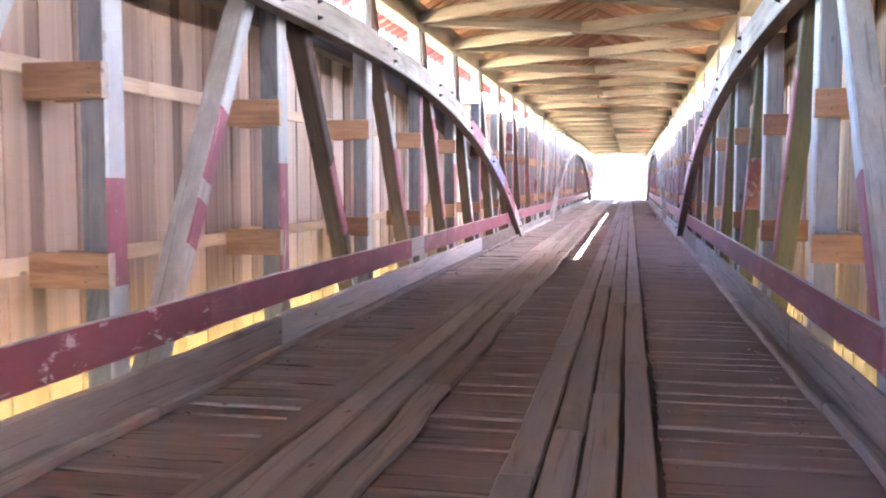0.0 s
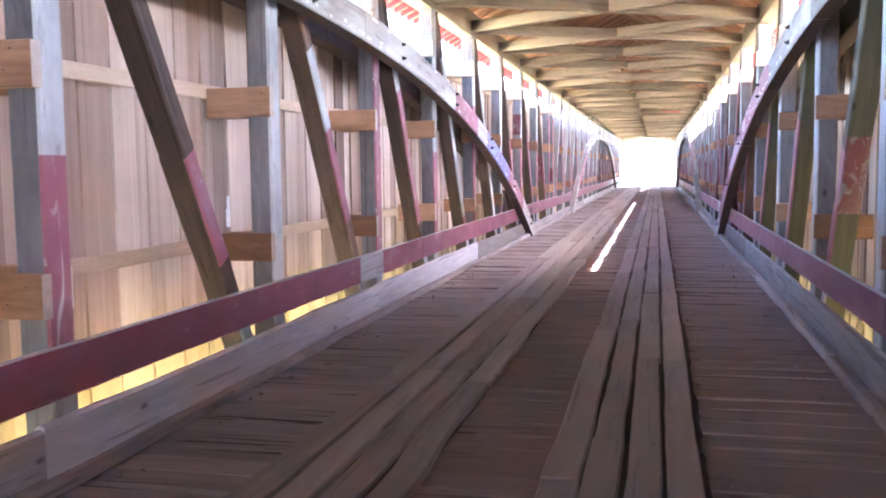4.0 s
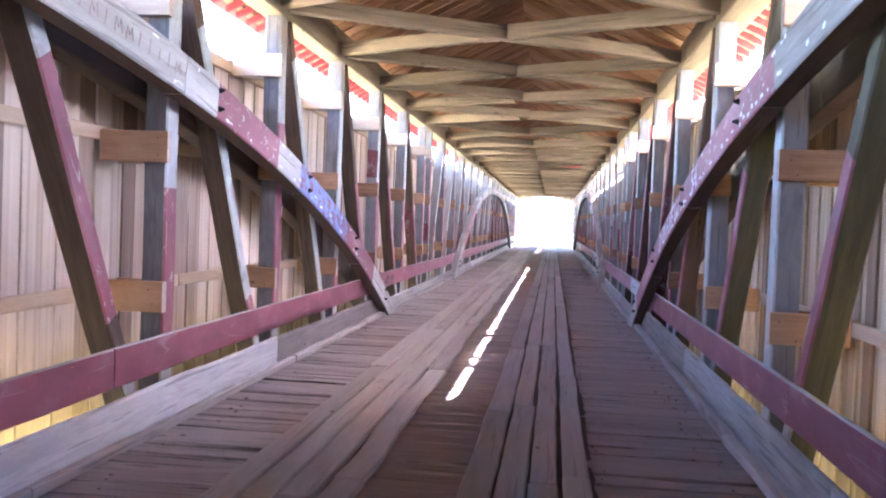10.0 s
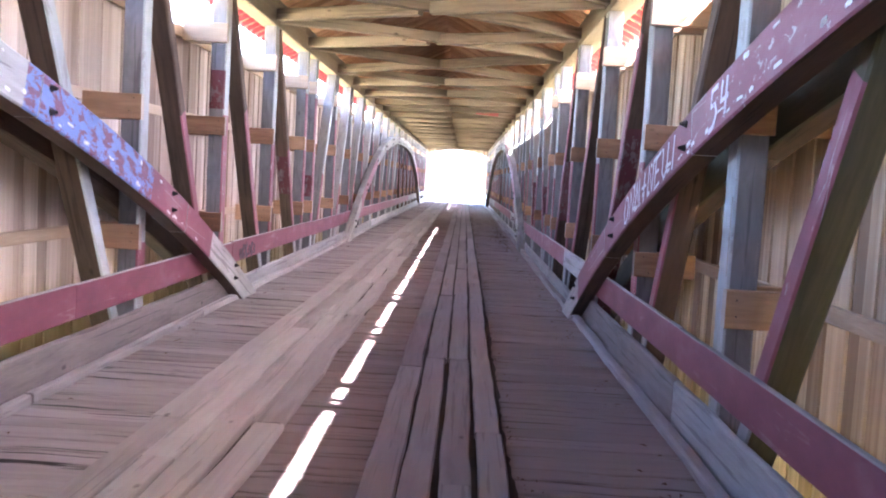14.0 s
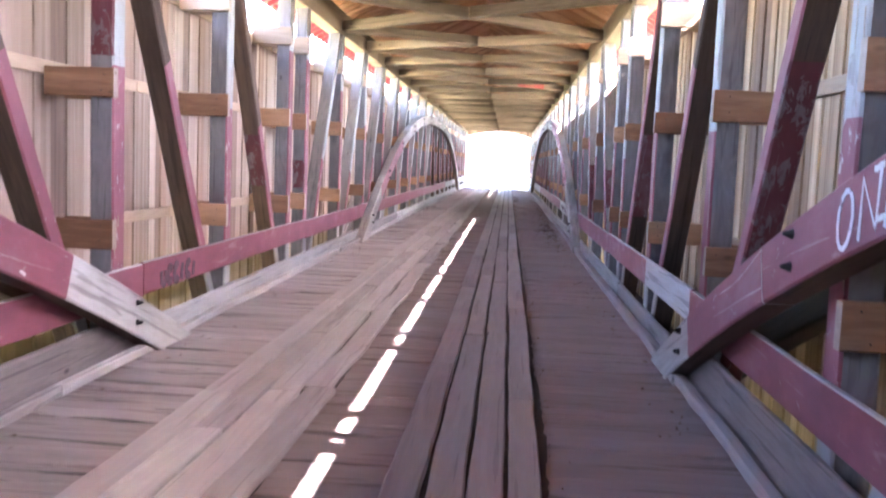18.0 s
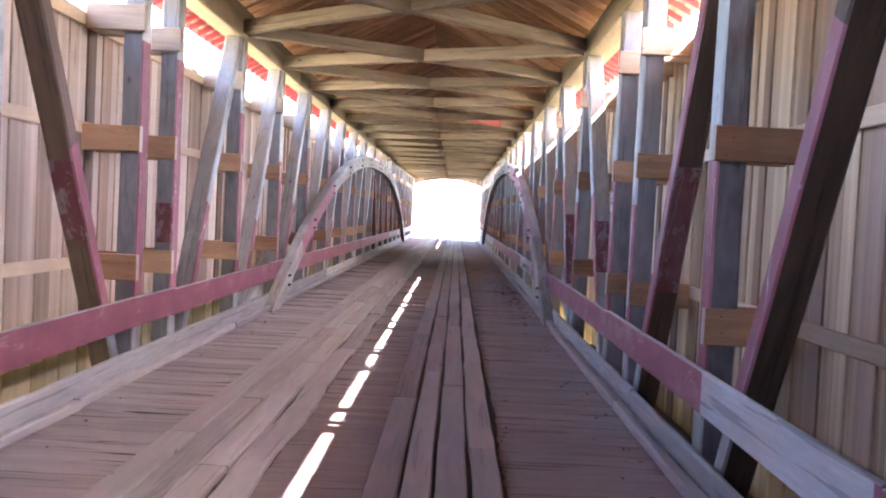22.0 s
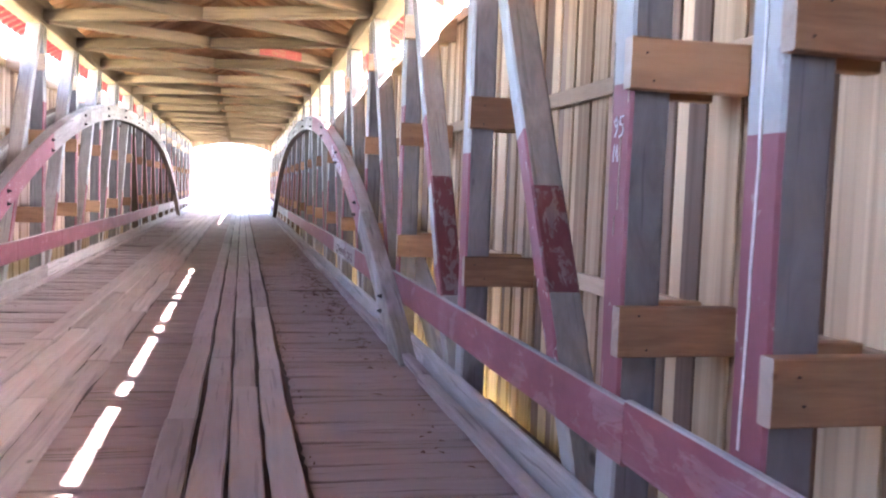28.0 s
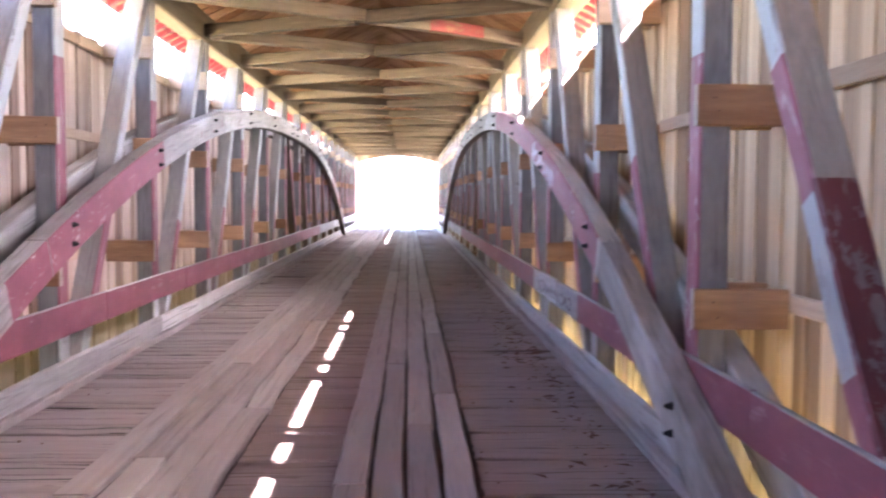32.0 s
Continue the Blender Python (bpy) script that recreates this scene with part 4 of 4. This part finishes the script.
def marks(parent, side, x, base, y0, step, text, height, width, mat):
    for k, ch in enumerate(text):
        for line in GLYPHS.get(ch, []):
            pts = []
            for u, v in line:
                y = y0 - side * step * (k + 0.72 * u)
                pts.append((x, y, base(y) + height * v))
            stroke(parent, side, pts, width, mat, "white painted scrawl")


def flecks(parent, side, x, c, lo, hi, n):
    """Bare white flecks where the paint has gone from the lower edge of the arch."""
    for _ in range(n):
        y = c + rng.uniform(lo, hi)
        ln = rng.uniform(0.02, 0.11)
        up = rng.choice((0.035, 0.03, 0.05, 0.08, 0.24)) + rng.uniform(-0.01, 0.015)
        w = rng.uniform(0.012, 0.03)
        stroke(parent, side, [(x, y + ln * k / 3, arch_top(y + ln * k / 3, c) - 0.29 / math.cos(math.atan((arch_top(y + 0.1, c) - arch_top(y, c)) / 0.1)) + up + rng.uniform(-0.006, 0.006)) for k in range(4)], w, M_FLECK, "flaking white fleck")


rng = random.Random(8)
rib_r, rib_l = XR - 0.219, XL + 0.219
for ob in arch_things:
    side = -1 if abs(ob.location.x - XL) < 0.1 else 1
    first = abs(ob.location.y - C1) < 0.1
    if side > 0 and first:
        marks(ob, 1, rib_r, lambda y: arch_top(y, C1) - 0.28, 21.0, 0.225, "ONM+NEUI", 0.225, 0.022, M_SCRAWL)
        marks(ob, 1, rib_r, lambda y: arch_top(y, C1) - 0.28, 18.5, 0.2, "54", 0.225, 0.03, M_SCRAWL)
        flecks(ob, 1, rib_r, C1, 5.5, 13.0, 46)
    if side < 0 and first:
        scrawl(ob, -1, rib_l, lambda y: arch_top(y, C1) - 0.2, 13.9, 15.7, 12, 0.10, 0.012, M_FAINT, rng, (1, 1, 2))
        flecks(ob, -1, rib_l, C1, 3.0, 15.0, 44)
    if side > 0 and not first:
        scrawl(ob, 1, rib_r, lambda y: arch_top(y, C2) - 0.27, 41.6, 40.0, 6, 0.18, 0.03, M_SCRAWL, rng)
    if side < 0 and not first:
        scrawl(ob, -1, rib_l, lambda y: arch_top(y, C2) - 0.25, 42.6, 45.5, 9, 0.13, 0.02, M_FAINT, rng, (1, 1, 2))
for ob in rail_things:
    if abs(ob.location.x - XL) < 0.1 and abs(ob.location.y - 24.5) < 0.1:
        scrawl(ob, -1, XL + 0.0435, lambda y: 0.46, 24.85, 25.75, 6, 0.15, 0.075, M_SMEAR, rng)
    if abs(ob.location.x - XR) < 0.1 and abs(ob.location.y - 24.5) < 0.1:
        scrawl(ob, 1, XR - 0.0435, lambda y: 0.47, 42.2, 39.9, 10, 0.13, 0.02, M_SMEAR, rng)

# pale splits and worn edges on the painted posts
for ob in [o for o in scene.objects if o.name.startswith("truss_post")]:
    px, py = ob.location.x, ob.location.y - POST_D / 2
    if not 8 < py < 46:
        continue
    side = -1 if px < XC else 1
    for k in range(rng.choice((2, 3, 4))):
        z = rng.uniform(0.75, 2.4)
        ln = rng.uniform(0.08, 0.5)
        y = py + rng.choice((0.02, 0.022, 0.19, rng.uniform(0.05, 0.16)))
        pts = [(px - side * (POST_W / 2 + 0.0035), y + rng.uniform(-0.003, 0.003), z + ln * q / 5) for q in range(6)]
        stroke(ob, side, pts, rng.uniform(0.003, 0.009), M_END, "bare split in the paint")

# a long pale split down one post by the pier, and marks painted on the next
for ob in [o for o in scene.objects if o.name.startswith("truss_post")]:
    if abs(ob.location.x - XR) < 0.2 and abs(ob.location.y - POSTS_R[10] - POST_D / 2) < 0.05:
        pts = [(XR - 0.0035, ob.location.y + 0.02 + 0.012 * math.sin(2.6 * z) + rng.uniform(-0.004, 0.004), z) for z in [0.72 + 0.12 * q for q in range(20)]]
        stroke(ob, 1, pts, 0.012, M_FLECK, "pale split in the paint")
    if abs(ob.location.x - XR) < 0.2 and abs(ob.location.y - POSTS_R[11] - POST_D / 2) < 0.05:
        marks(ob, 1, XR - 0.0035, lambda y: 1.8, POSTS_R[11] + 0.16, 0.062, "95", 0.085, 0.008, M_SCRAWL)
        marks(ob, 1, XR - 0.0035, lambda y: 1.69, POSTS_R[11] + 0.155, 0.07, "M", 0.075, 0.008, M_SCRAWL)

# a white splash on a board of the west wall
west_wall = [o for o in scene.objects if o.name == "wall_west"][0]
for dy, z0, z1, w in ((0.0, 1.1, 1.26, 0.075), (0.008, 1.26, 1.36, 0.045)):
    stroke(west_wall, -1, [(WL - 0.002, 10.73 + dy + 0.006 * math.sin(9 * q), z0 + (z1 - z0) * q / 4) for q in range(5)], w, M_FLECK, "white splash on a board")

# ---- dead leaves and dirt along the wheel track and the east kerb ----


def litter(name, spots, label):
    verts, faces = [], []
    for x, y, z, s in spots:
        k = len(verts)
        a = rng.uniform(0, 6.28)
        c, d = math.cos(a), math.sin(a)
        lift = rng.uniform(0.004, 0.02)
        for u, v, h in ((-1, 0, 0), (-0.2, 0.45, 1), (1, 0, 0.2), (-0.2, -0.45, 0.6)):
            verts.append((x + s * (u * c - v * d), y + s * (u * d + v * c), z + 0.003 + lift * h))
        faces += [(k, k + 1, k + 2), (k, k + 2, k + 3)]
    me = bpy.data.meshes.new(name)
    me.from_pydata(verts, [], faces)
    me.materials.append(M_LEAF)
    me.update()
    return tagged(new(name, me), label, "leaves", kind="stuff")


spots = []
for _ in range(450):
    y = rng.uniform(3, 60)
    spots.append((0.2 + abs(rng.gauss(0, 0.06)), y, 0.0, rng.uniform(0.004, 0.013)))
for _ in range(300):
    y = rng.gauss(41.0, 3.0)
    spots.append((1.12 - abs(rng.gauss(0, 0.22)), y, 0.0, rng.choice((0.012, 0.025, 0.035, 0.06)) * rng.uniform(0.7, 1.3)))
for _ in range(260):
    spots.append((1.13 - abs(rng.gauss(0, 0.12)), rng.uniform(5, 60), 0.0, rng.uniform(0.01, 0.035)))
for _ in range(160):
    spots.append((-2.78 + abs(rng.gauss(0, 0.1)), rng.uniform(4, 60), 0.0, rng.uniform(0.01, 0.03)))
litter("dead_leaves", spots, "scattered brown dead leaves and dirt on the deck")


def dirt_strip(x0, x1, ragged):
    """Dark dirt lying in the joints of a wheel track and spilling past its edge."""
    verts, faces = [], []
    y, k = 1.5, 0
    while y < Y1 - 0.2:
        w = ragged * (0.4 + 0.6 * math.sin(y * 1.7) * math.sin(y * 0.61)) + rng.uniform(-0.4, 0.6) * ragged
        verts += [(x0 + rng.uniform(-0.3, 0.3) * ragged, y, 0.0075), (x1 + max(w, -0.01), y, 0.0075)]
        if k:
            faces.append((2 * k - 2, 2 * k - 1, 2 * k + 1, 2 * k))
        k += 1
        y += rng.uniform(0.04, 0.12)
    me = bpy.data.meshes.new("track_dirt")
    me.from_pydata(verts, [], faces)
    me.materials.append(M_DIRT)
    me.update()
    return tagged(new("track_dirt", me), "dark brown dirt packed between the wheel track planks", "dirt", kind="stuff")


dirt_strip(-2.03, -1.23, 0.012)
dirt_strip(-0.61, 0.18, 0.022)
